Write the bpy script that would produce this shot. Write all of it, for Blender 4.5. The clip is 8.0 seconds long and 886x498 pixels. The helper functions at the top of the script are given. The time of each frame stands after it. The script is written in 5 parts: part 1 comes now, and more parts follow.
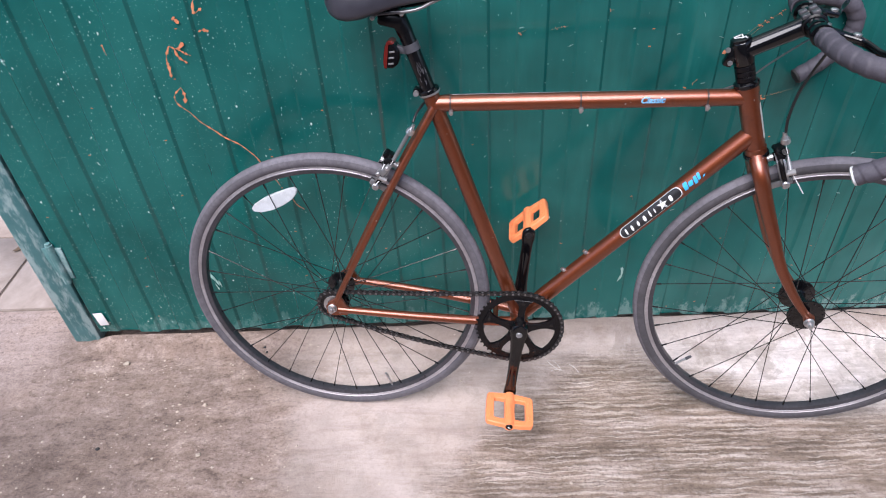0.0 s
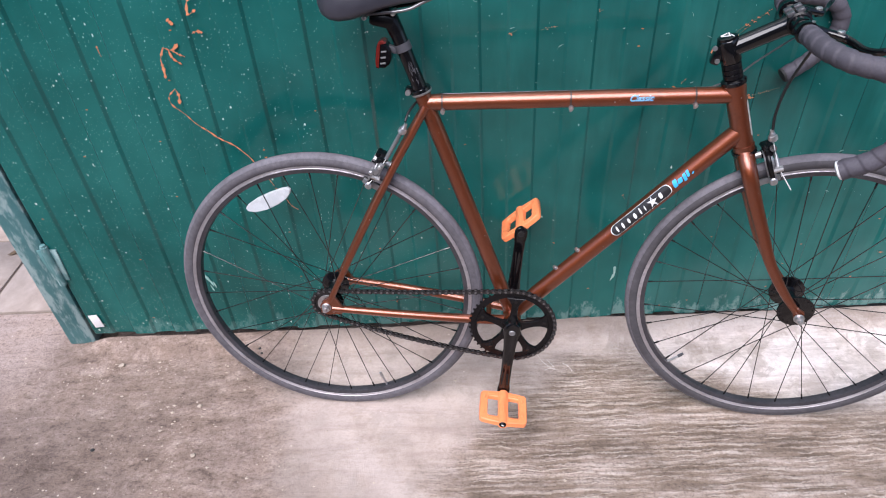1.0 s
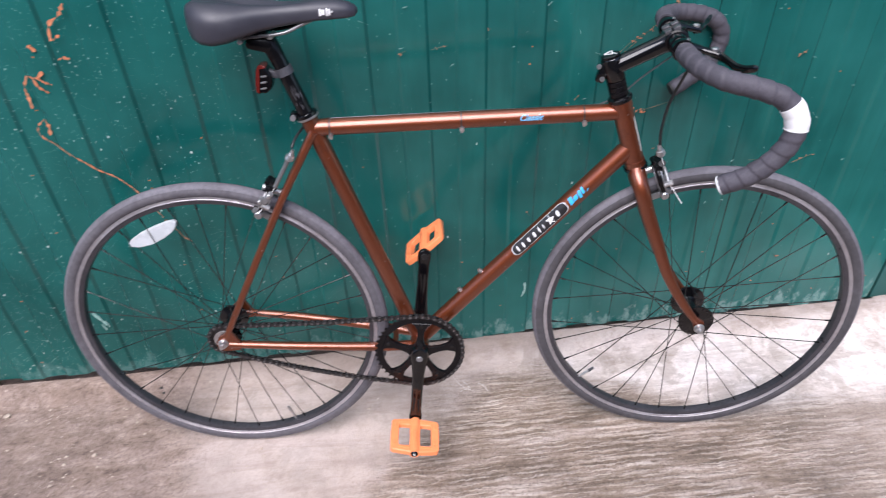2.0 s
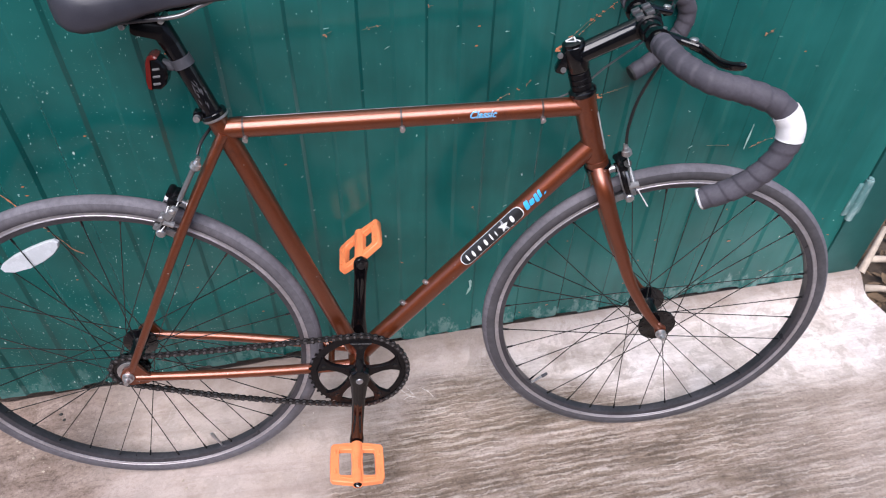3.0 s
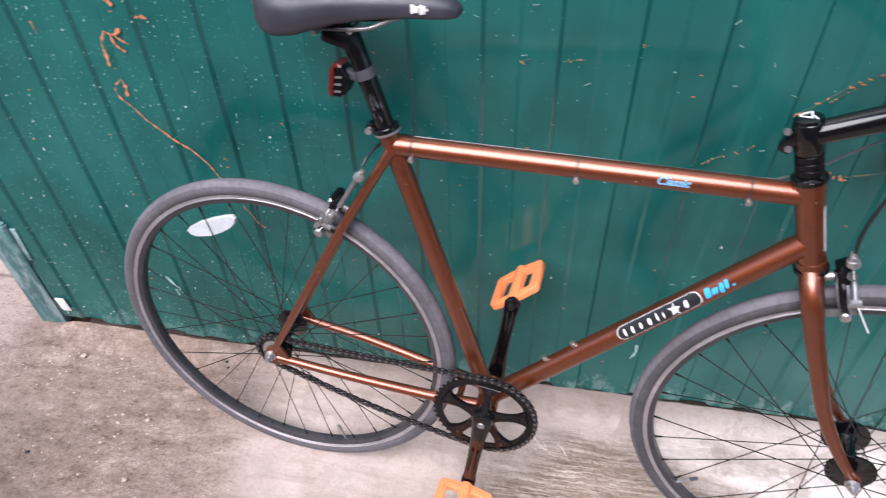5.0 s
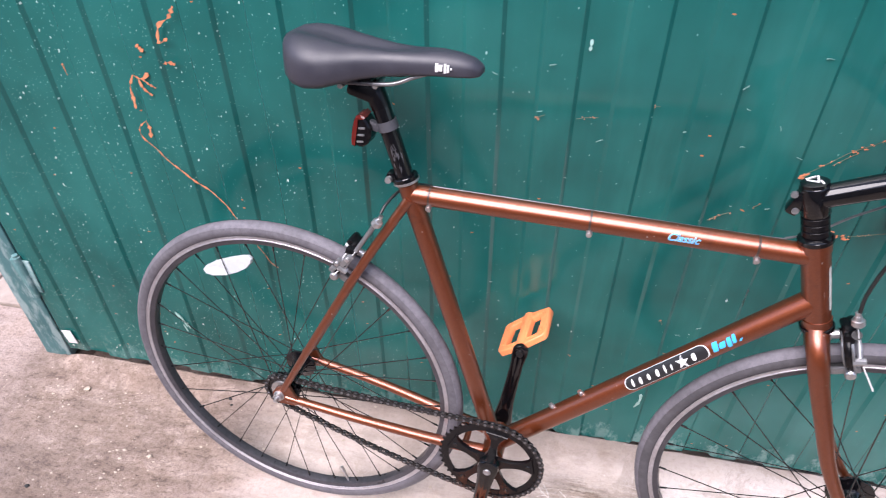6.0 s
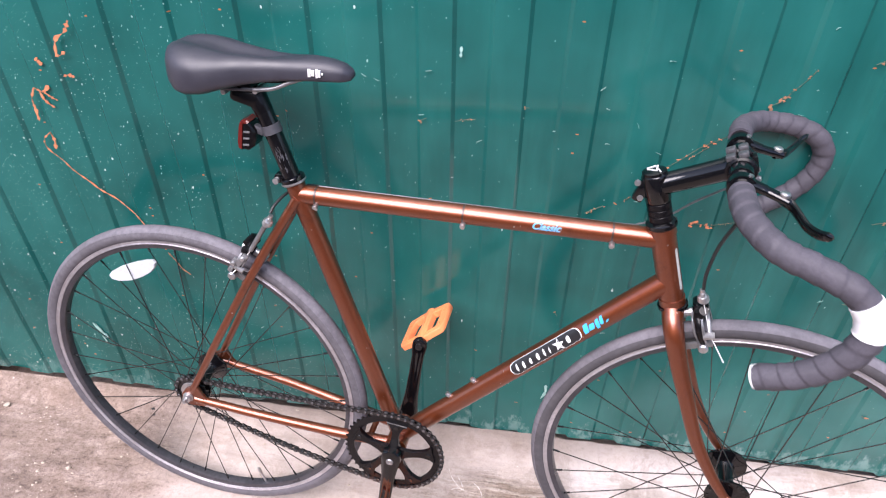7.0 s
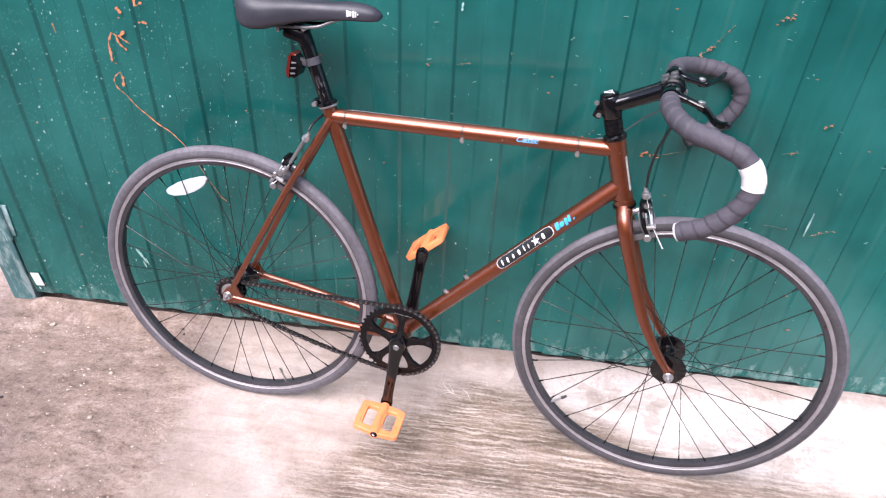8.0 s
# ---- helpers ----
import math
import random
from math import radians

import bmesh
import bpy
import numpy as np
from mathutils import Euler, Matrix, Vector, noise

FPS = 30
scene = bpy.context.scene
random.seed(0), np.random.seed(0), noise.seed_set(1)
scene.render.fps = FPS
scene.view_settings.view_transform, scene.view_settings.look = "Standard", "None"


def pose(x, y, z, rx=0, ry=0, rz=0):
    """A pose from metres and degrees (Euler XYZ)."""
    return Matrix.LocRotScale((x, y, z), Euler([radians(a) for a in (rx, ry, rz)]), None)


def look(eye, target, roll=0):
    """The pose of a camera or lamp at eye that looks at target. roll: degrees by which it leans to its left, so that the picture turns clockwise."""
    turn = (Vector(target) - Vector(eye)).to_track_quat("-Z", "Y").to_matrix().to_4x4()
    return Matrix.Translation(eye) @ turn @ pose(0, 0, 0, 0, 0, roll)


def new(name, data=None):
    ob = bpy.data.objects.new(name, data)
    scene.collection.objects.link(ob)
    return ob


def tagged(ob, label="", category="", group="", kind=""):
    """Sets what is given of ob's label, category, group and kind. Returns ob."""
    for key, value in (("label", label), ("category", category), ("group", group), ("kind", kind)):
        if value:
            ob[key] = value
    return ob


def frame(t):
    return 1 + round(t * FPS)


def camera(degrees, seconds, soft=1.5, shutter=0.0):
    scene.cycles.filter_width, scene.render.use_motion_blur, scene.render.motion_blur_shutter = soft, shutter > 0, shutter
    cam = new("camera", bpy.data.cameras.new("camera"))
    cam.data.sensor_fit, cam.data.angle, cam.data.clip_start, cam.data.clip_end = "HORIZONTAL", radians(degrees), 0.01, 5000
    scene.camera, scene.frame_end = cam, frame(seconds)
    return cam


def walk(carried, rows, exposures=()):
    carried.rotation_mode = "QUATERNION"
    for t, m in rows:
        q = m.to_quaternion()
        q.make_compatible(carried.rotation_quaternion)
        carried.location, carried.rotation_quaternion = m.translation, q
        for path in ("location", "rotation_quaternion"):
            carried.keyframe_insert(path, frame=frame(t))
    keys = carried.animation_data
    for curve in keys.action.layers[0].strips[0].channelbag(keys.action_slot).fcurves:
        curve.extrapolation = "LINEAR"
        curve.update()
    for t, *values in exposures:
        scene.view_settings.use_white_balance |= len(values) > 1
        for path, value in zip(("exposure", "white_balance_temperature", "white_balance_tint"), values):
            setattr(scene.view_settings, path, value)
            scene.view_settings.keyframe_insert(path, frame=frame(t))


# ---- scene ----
# ---- camera ----
cam = camera(68.1, 8.0, soft=1.1, shutter=0.25)
PATH = [
    (0.0, 0.2941, -1.2541, 1.3395, -39.74, 2.92, 0.24),
    (0.5, 0.2944, -1.2680, 1.3320, -39.07, 2.67, 0.07),
    (1.0, 0.3025, -1.2731, 1.3326, -39.17, 2.97, -0.13),
    (1.5, 0.3347, -1.2730, 1.3373, -38.93, 3.46, -0.10),
    (1.7, 0.3626, -1.2659, 1.3317, -38.72, 2.58, -2.67),
    (2.0, 0.3809, -1.2293, 1.3292, -38.50, 1.69, -6.06),
    (2.2, 0.3775, -1.1809, 1.3261, -39.45, -0.27, -9.81),
    (2.75, 0.3740, -1.0740, 1.3180, -42.00, -1.30, -12.60),
    (3.3, 0.4244, -0.9923, 1.3100, -44.05, -0.76, -8.43),
    (3.5, 0.4795, -0.9619, 1.3067, -44.55, -0.60, -4.38),
    (4.0, 0.5830, -0.9010, 1.3012, -44.10, -1.01, 0.36),
    (4.5, 0.5851, -0.8913, 1.3031, -44.17, -0.52, 1.05),
    (4.7, 0.5476, -0.9048, 1.3019, -43.90, 0.57, 4.76),
    (4.8, 0.5338, -0.9016, 1.3081, -44.07, 1.58, 7.40),
    (5.0, 0.4776, -0.9163, 1.3124, -43.26, 1.57, 10.66),
    (5.2, 0.4394, -0.9233, 1.3200, -42.99, 1.25, 11.80),
    (5.75, 0.4330, -0.9290, 1.3350, -41.00, 0.62, 12.00),
    (6.3, 0.5049, -0.9259, 1.3415, -39.51, -0.32, 10.87),
    (6.5, 0.5418, -0.9216, 1.3372, -39.67, -0.92, 11.43),
    (7.0, 0.5880, -0.9776, 1.3470, -38.22, -0.50, 8.18),
    (7.5, 0.5643, -1.1704, 1.3457, -37.64, -1.42, 7.90),
    (8.0, 0.5956, -1.3183, 1.3473, -36.66, -2.33, 7.41),
]
walk(cam, [(t, pose(x, y, z, 90 + pitch, roll, yaw)) for t, x, y, z, pitch, roll, yaw in PATH],
     exposures=[(0.0, 0.93, 6380, 10), (2.2, 0.92, 6380, 10), (3.5, 0.75, 6450, 10), (4.0, 0.87, 6450, 10), (4.5, 0.96, 6450, 10), (5.2, 1.12, 6520, 11), (6.5, 1.40, 6580, 15), (8.0, 1.37, 6580, 14)])

# ---- light: an overcast sky, brightest above and behind the camera ----
world = bpy.data.worlds.new("world")
scene.world = world
world.use_nodes = True
wn = world.node_tree.nodes
sky = wn.new("ShaderNodeTexSky")
sky.sky_type = "NISHITA"
sky.sun_disc = False
sky.sun_elevation = radians(60)
sky.sun_rotation = radians(200)
sky.air_density, sky.dust_density, sky.ozone_density = 1.0, 1.5, 1.5
world.node_tree.links.new(sky.outputs[0], wn["Background"].inputs[0])
wn["Background"].inputs[1].default_value = 0.105

sun_data = bpy.data.lights.new("sun", "SUN")
sun_data.energy = 2.9
sun_data.angle = radians(52)
sun_data.color = (1.0, 0.950, 0.993)
sun = new("sun", sun_data)
sun.matrix_world = look((-0.9, -3.1, 5.2), (0.3, 0.0, 0.0))

# ---- materials ----


def material(name):
    m = bpy.data.materials.new(name)
    m.use_nodes = True
    return m, m.node_tree.nodes, m.node_tree.links, m.node_tree.nodes["Principled BSDF"]


def noise_node(nodes, links, scale, detail=4.0, rough=0.55, coords=None, stretch=(1, 1, 1)):
    tc = nodes.new("ShaderNodeTexCoord")
    mp = nodes.new("ShaderNodeMapping")
    mp.inputs["Scale"].default_value = stretch
    links.new(tc.outputs["Object"], mp.inputs[0])
    n = nodes.new("ShaderNodeTexNoise")
    n.inputs["Scale"].default_value = scale
    n.inputs["Detail"].default_value = detail
    n.inputs["Roughness"].default_value = rough
    links.new(mp.outputs[0], n.inputs["Vector"])
    return n


def ramp(nodes, links, source, stops):
    r = nodes.new("ShaderNodeValToRGB")
    e = r.color_ramp.elements
    while len(e) < len(stops):
        e.new(0.5)
    for el, (pos, col) in zip(e, stops):
        el.position = pos
        el.color = (*col, 1) if len(col) == 3 else col
    links.new(source, r.inputs[0])
    return r


def blend(nodes, links, fac, a, b, mode="MIX"):
    m = nodes.new("ShaderNodeMix")
    m.data_type, m.blend_type = "RGBA", mode
    for socket, value in ((m.inputs["Factor"], fac), (m.inputs["A"], a), (m.inputs["B"], b)):
        if isinstance(value, bpy.types.NodeSocket):
            links.new(value, socket)
        else:
            socket.default_value = value if isinstance(value, float) else (*value, 1)
    return m.outputs["Result"]


def calc(nodes, links, op, a, b=0.0, clamp=False):
    m = nodes.new("ShaderNodeMath")
    m.operation, m.use_clamp = op, clamp
    for i, value in enumerate((a, b)):
        if isinstance(value, bpy.types.NodeSocket):
            links.new(value, m.inputs[i])
        else:
            m.inputs[i].default_value = value
    return m.outputs[0]


def span(nodes, links, value, lo, hi, out_lo=0.0, out_hi=1.0):
    m = nodes.new("ShaderNodeMapRange")
    m.interpolation_type = "SMOOTHSTEP"
    links.new(value, m.inputs[0])
    for i, v in enumerate((lo, hi, out_lo, out_hi)):
        m.inputs[i + 1].default_value = v
    return m.outputs[0]


def bump(nodes, links, height, strength, distance, bsdf):
    b = nodes.new("ShaderNodeBump")
    b.inputs["Strength"].default_value = strength
    b.inputs["Distance"].default_value = distance
    links.new(height, b.inputs["Height"])
    links.new(b.outputs[0], bsdf.inputs["Normal"])
    return b


def simple(name, col, rough, metal=0.0, vary=0.12, scale=60.0, bump_by=0.0, coat=0.0, spec=0.5):
    """A surface of one colour with fine variation in tone and roughness."""
    m, n, l, b = material(name)
    big = noise_node(n, l, scale * 0.12, 3)
    fine = noise_node(n, l, scale, 5, 0.6)
    both = calc(n, l, "MULTIPLY", big.outputs[0], fine.outputs[0])
    r = ramp(n, l, both, [(0.1, tuple(c * (1 - vary) for c in col)), (0.42, tuple(min(1, c * (1 + vary)) for c in col))])
    l.new(r.outputs[0], b.inputs["Base Color"])
    swing = 0.07 if rough > 0.2 else 0.012
    l.new(span(n, l, big.outputs[0], 0.3, 0.7, max(0, rough - swing), min(1, rough + swing)), b.inputs["Roughness"])
    b.inputs["Metallic"].default_value = metal
    b.inputs["Coat Weight"].default_value = coat
    b.inputs["Coat Roughness"].default_value = 0.08
    b.inputs["Specular IOR Level"].default_value = spec
    if bump_by:
        bump(n, l, fine.outputs[0], 0.5, bump_by, b)
    return m


def frame_paint():
    """Metallic copper-brown bicycle paint under clear lacquer, with flakes and small chips."""
    m, n, l, b = material("copper_brown_paint")
    flakes = n.new("ShaderNodeTexVoronoi")
    tc = n.new("ShaderNodeTexCoord")
    l.new(tc.outputs["Object"], flakes.inputs["Vector"])
    flakes.inputs["Scale"].default_value = 1500
    base = ramp(n, l, flakes.outputs["Color"], [(0.0, (0.163, 0.0360, 0.0106)), (1.0, (0.274, 0.0632, 0.0178))])
    dirt = noise_node(n, l, 18, 6, 0.65)
    dirty = blend(n, l, span(n, l, dirt.outputs[0], 0.56, 0.75, 0.0, 0.45), base.outputs[0], (0.05, 0.018, 0.009))
    chips = noise_node(n, l, 140, 2, 0.5)
    chipped = blend(n, l, span(n, l, chips.outputs[0], 0.745, 0.76), dirty, (0.42, 0.30, 0.24))
    l.new(chipped, b.inputs["Base Color"])
    b.inputs["Metallic"].default_value = 0.88
    b.inputs["Roughness"].default_value = 0.48
    b.inputs["Coat Weight"].default_value = 1.0
    b.inputs["Coat Roughness"].default_value = 0.22
    b.inputs["Coat IOR"].default_value = 1.68
    return m


def tyre_rubber(name, low, high):
    m, n, l, b = material(name)
    fine = noise_node(n, l, 90, 5, 0.65)
    big = noise_node(n, l, 9, 4, 0.6)
    dust = calc(n, l, "MULTIPLY", fine.outputs[0], big.outputs[0])
    r = ramp(n, l, dust, [(0.1, low), (0.42, high)])
    l.new(r.outputs[0], b.inputs["Base Color"])
    b.inputs["Roughness"].default_value = 0.72
    bump(n, l, fine.outputs[0], 0.4, 0.0006, b)
    return m


def green_sheet():
    """Green factory paint on thin steel: pale spatter, grime, chalking towards the hem, orange flecks."""
    m, n, l, b = material("green_painted_steel")
    tc = n.new("ShaderNodeTexCoord")
    sep = n.new("ShaderNodeSeparateXYZ")
    l.new(tc.outputs["Object"], sep.inputs[0])
    x, z = sep.outputs[0], sep.outputs[2]
    comb2 = n.new("ShaderNodeCombineXYZ")
    l.new(x, comb2.inputs[0])
    l.new(z, comb2.inputs[1])
    flat2 = comb2.outputs[0]
    cloud = noise_node(n, l, 2.2, 4, 0.6)
    streak = noise_node(n, l, 7.0, 5, 0.6, stretch=(1.6, 1, 0.25))
    base = ramp(n, l, cloud.outputs[0], [(0.32, (0.0048, 0.067, 0.0615)), (0.52, (0.0098, 0.110, 0.1005)), (0.72, (0.018, 0.144, 0.1315))])
    # chalk streaks; their rise along x also paints in the brighter light there
    chalk_and_light = blend(n, l, calc(n, l, "MULTIPLY", span(n, l, streak.outputs[0], 0.42, 0.74, 0.0, 1.0), span(n, l, x, -0.2, 1.2, 0.12, 0.32)), base.outputs[0], (0.030, 0.208, 0.184))
    # scuffed, washed-out paint along the hem
    hem_noise = noise_node(n, l, 26, 6, 0.7, stretch=(1, 1, 0.55))
    edge = calc(n, l, "ADD", span(n, l, z, 0.03, 0.17, 0.30, 0.0), hem_noise.outputs[0])
    hem = blend(n, l, calc(n, l, "MULTIPLY", span(n, l, edge, 0.72, 0.86, 0.0, 0.55), span(n, l, x, -0.2, 0.8, 0.4, 1.0)), chalk_and_light, (0.24, 0.38, 0.36))
    # spatter: small pale drops, thick at one end of the gate
    density = calc(n, l, "MULTIPLY", span(n, l, x, -0.50, 0.70, 1.0, 0.03), span(n, l, z, 0.08, 0.55, 1.5, 1.0))
    out = hem
    for size, keep, col, seed, tilt in ((120.0, 0.34, (0.30, 0.52, 0.48), 3.1, 0.35), (74.0, 0.17, (0.55, 0.72, 0.68), 9.7, -0.5), (200.0, 0.80, (0.20, 0.42, 0.38), 5.3, 0.9)):
        mp = n.new("ShaderNodeMapping")
        mp.inputs["Location"].default_value = (seed, 0.37 * seed, 0)
        mp.inputs["Rotation"].default_value = (0, 0, tilt)
        mp.inputs["Scale"].default_value = (1.0, 0.52, 1.0)
        wob = noise_node(n, l, 170, 3)
        l.new(flat2, mp.inputs[0])
        v = n.new("ShaderNodeTexVoronoi")
        v.voronoi_dimensions = "2D"
        v.inputs["Scale"].default_value = size
        l.new(mp.outputs[0], v.inputs["Vector"])
        hue = n.new("ShaderNodeSeparateColor")
        l.new(v.outputs["Color"], hue.inputs[0])
        chosen = calc(n, l, "LESS_THAN", hue.outputs[0], calc(n, l, "MULTIPLY", density, keep))
        radius = calc(n, l, "MULTIPLY", calc(n, l, "POWER", hue.outputs[1], 2.6), 0.155)
        radius = calc(n, l, "MULTIPLY", radius, span(n, l, wob.outputs[0], 0.35, 0.65, 0.25, 1.3))
        spot = calc(n, l, "MULTIPLY", chosen, calc(n, l, "LESS_THAN", v.outputs["Distance"], radius))
        out = blend(n, l, calc(n, l, "MULTIPLY", spot, 0.8), out, col)
    # orange flecks
    mp = n.new("ShaderNodeMapping")
    mp.inputs["Scale"].default_value = (0.7, 1.5, 1.0)
    l.new(flat2, mp.inputs[0])
    v = n.new("ShaderNodeTexVoronoi")
    v.voronoi_dimensions = "2D"
    v.inputs["Scale"].default_value = 17
    l.new(mp.outputs[0], v.inputs["Vector"])
    hue = n.new("ShaderNodeSeparateColor")
    l.new(v.outputs["Color"], hue.inputs[0])
    ragged = noise_node(n, l, 120, 4, 0.7)
    near = calc(n, l, "LESS_THAN", calc(n, l, "MULTIPLY", v.outputs["Distance"], calc(n, l, "ADD", ragged.outputs[0], 0.5)), 0.032)
    fleck = calc(n, l, "MULTIPLY", near, calc(n, l, "LESS_THAN", hue.outputs[2], 0.09))
    out = blend(n, l, calc(n, l, "MULTIPLY", fleck, 0.75), out, (0.52, 0.17, 0.06))
    l.new(out, b.inputs["Base Color"])
    l.new(span(n, l, cloud.outputs[0], 0.3, 0.7, 0.13, 0.21), b.inputs["Roughness"])
    b.inputs["Specular IOR Level"].default_value = 0.48
    wave = noise_node(n, l, 5.0, 2, 0.5, stretch=(1, 1, 0.6))
    bump(n, l, wave.outputs[0], 0.12, 0.012, b)
    return m


def post_paint(name, low, high, wear):
    """Faded paint, rubbed pale in patches, on the gate posts and hinges."""
    m, n, l, b = material(name)
    big = noise_node(n, l, 6, 5, 0.65)
    base = ramp(n, l, big.outputs[0], [(0.3, low), (0.7, high)])
    rub = noise_node(n, l, 20, 8, 0.74, stretch=(1.5, 1, 0.5))
    worn = blend(n, l, span(n, l, rub.outputs[0], wear, wear + 0.14, 0.0, 0.60), base.outputs[0], (0.42, 0.52, 0.52))
    l.new(worn, b.inputs["Base Color"])
    b.inputs["Roughness"].default_value = 0.55
    bump(n, l, rub.outputs[0], 0.4, 0.001, b)
    return m


def concrete():
    """Broom-finished concrete: pale and worn by the gate, brown and ridged further out, trodden dirt at one end."""
    m, n, l, b = material("brushed_concrete")
    tc = n.new("ShaderNodeTexCoord")
    sep = n.new("ShaderNodeSeparateXYZ")
    l.new(tc.outputs["Object"], sep.inputs[0])
    x, y = sep.outputs[0], sep.outputs[1]
    cloud = noise_node(n, l, 2.6, 6, 0.6)
    fray = noise_node(n, l, 6.5, 6, 0.68)
    grit = noise_node(n, l, 120, 7, 0.85)
    lumps = noise_node(n, l, 26, 8, 0.80, stretch=(0.9, 1.1, 1))
    base = ramp(n, l, cloud.outputs[0], [(0.36, (0.315, 0.250, 0.212)), (0.50, (0.450, 0.368, 0.322)), (0.64, (0.540, 0.452, 0.405))])
    # broom ridges: pale crests on a browner ground
    comb = noise_node(n, l, 6.0, 8, 0.62, stretch=(0.6, 2.0, 1))
    lines = noise_node(n, l, 9.0, 6, 0.62, stretch=(0.95, 6.5, 1))
    lines.inputs["Distortion"].default_value = 0.7
    edge_x = calc(n, l, "ADD", calc(n, l, "SUBTRACT", x, calc(n, l, "MULTIPLY", y, 0.8)), calc(n, l, "MULTIPLY", fray.outputs[0], 0.30))
    shift = calc(n, l, "MULTIPLY", calc(n, l, "MINIMUM", calc(n, l, "MAXIMUM", calc(n, l, "SUBTRACT", x, 0.72), 0.0), 0.42), 0.45)
    edge_y = calc(n, l, "ADD", calc(n, l, "ADD", y, shift), calc(n, l, "MULTIPLY", fray.outputs[0], 0.16))
    # cement laitance left white along the gate
    wash = calc(n, l, "MULTIPLY", calc(n, l, "MULTIPLY", span(n, l, x, 0.50, 0.85), span(n, l, edge_y, -0.10, 0.03)), span(n, l, lumps.outputs[0], 0.30, 0.60, 0.45, 1.0))
    pale = blend(n, l, calc(n, l, "MULTIPLY", wash, 0.85), base.outputs[0], (0.835, 0.755, 0.712))
    zone = calc(n, l, "MULTIPLY", span(n, l, edge_x, 0.66, 0.84), span(n, l, edge_y, 0.025, -0.07))
    zone = calc(n, l, "MULTIPLY", zone, span(n, l, x, 1.05, 1.6, 1.0, 0.55))
    crest = calc(n, l, "ADD", calc(n, l, "MULTIPLY", comb.outputs[0], 0.55), calc(n, l, "MULTIPLY", lines.outputs[0], 0.45))
    brown = ramp(n, l, crest, [(0.40, (0.134, 0.098, 0.071)), (0.47, (0.206, 0.153, 0.115)), (0.53, (0.285, 0.220, 0.175)), (0.61, (0.430, 0.350, 0.297))])
    ridge = None
    for period, twist, thin, seed in ((0.021, 5.5, 0.45, 0.0), (0.0125, 8.0, 0.55, 3.7)):
        band = n.new("ShaderNodeTexWave")
        band.wave_type, band.bands_direction, band.wave_profile = "BANDS", "Y", "SIN"
        band.inputs["Scale"].default_value = 0.314 / period
        band.inputs["Distortion"].default_value = twist
        band.inputs["Detail"].default_value = 5.0
        band.inputs["Detail Scale"].default_value = 0.55
        band.inputs["Detail Roughness"].default_value = 0.72
        band.inputs["Phase Offset"].default_value = seed
        l.new(tc.outputs["Object"], band.inputs["Vector"])
        broken = noise_node(n, l, 7.0 + seed, 6, 0.7, stretch=(0.9, 1.8, 1))
        one = calc(n, l, "MULTIPLY", span(n, l, band.outputs["Fac"], thin, 1.0), span(n, l, broken.outputs[0], 0.40, 0.64))
        ridge = one if ridge is None else calc(n, l, "MAXIMUM", ridge, one)
    combed = blend(n, l, calc(n, l, "MULTIPLY", ridge, 0.60), brown.outputs[0], (0.60, 0.520, 0.455))
    # stains and worn-through patches in the pale part
    mottle = noise_node(n, l, 10.5, 10, 0.72)
    mottle.inputs["Distortion"].default_value = 0.4
    pale = blend(n, l, span(n, l, mottle.outputs[0], 0.50, 0.43, 0.0, 0.55), pale, (0.375, 0.312, 0.268))
    worn = calc(n, l, "MULTIPLY", span(n, l, crest, 0.52, 0.42, 0.0, 0.55), calc(n, l, "MULTIPLY", span(n, l, x, -0.15, 0.9, 0.45, 1.0), span(n, l, lumps.outputs[0], 0.40, 0.58, 0.25, 1.0)))
    pale = blend(n, l, worn, pale, (0.40, 0.325, 0.285))
    ridged = blend(n, l, zone, pale, combed)
    # brown dirt by the gate with painted hem shade, stains in the pale part
    hem_dirt_and_shade = calc(n, l, "MULTIPLY", span(n, l, calc(n, l, "ADD", calc(n, l, "ADD", y, calc(n, l, "MULTIPLY", calc(n, l, "MULTIPLY", span(n, l, x, 0.50, 0.66), span(n, l, x, 0.92, 0.74)), 0.025)), calc(n, l, "MULTIPLY", lumps.outputs[0], 0.09)), -0.035, 0.055), 0.8)
    stain = span(n, l, fray.outputs[0], 0.50, 0.68, 0.0, 0.55)
    ridged = blend(n, l, calc(n, l, "MULTIPLY", stain, calc(n, l, "SUBTRACT", 1.0, zone)), ridged, (0.34, 0.275, 0.240))
    ridged = blend(n, l, hem_dirt_and_shade, ridged, (0.215, 0.168, 0.138))
    # trodden dirt towards the paving
    reach = calc(n, l, "ADD", span(n, l, calc(n, l, "ADD", x, calc(n, l, "MULTIPLY", y, 0.1)), -0.40, 0.02, 0.60, 0.0), calc(n, l, "MULTIPLY", calc(n, l, "ADD", fray.outputs[0], cloud.outputs[0]), 0.30))
    dirt_amount = span(n, l, reach, 0.34, 0.78, 0.0, 0.95)
    drag = noise_node(n, l, 19, 10, 0.78, stretch=(0.85, 1.4, 1))
    drag.inputs["Distortion"].default_value = 0.35
    dirt_col = ramp(n, l, drag.outputs[0], [(0.36, (0.130, 0.089, 0.068)), (0.45, (0.255, 0.186, 0.150)), (0.55, (0.312, 0.234, 0.193)), (0.64, (0.450, 0.352, 0.300))])
    patch = blend(n, l, span(n, l, cloud.outputs[0], 0.46, 0.66, 0.0, 0.45), dirt_col.outputs[0], (0.38, 0.290, 0.250))
    patch = blend(n, l, span(n, l, fray.outputs[0], 0.50, 0.36, 0.0, 0.8), patch, (0.74, 0.71, 0.68), "MULTIPLY")
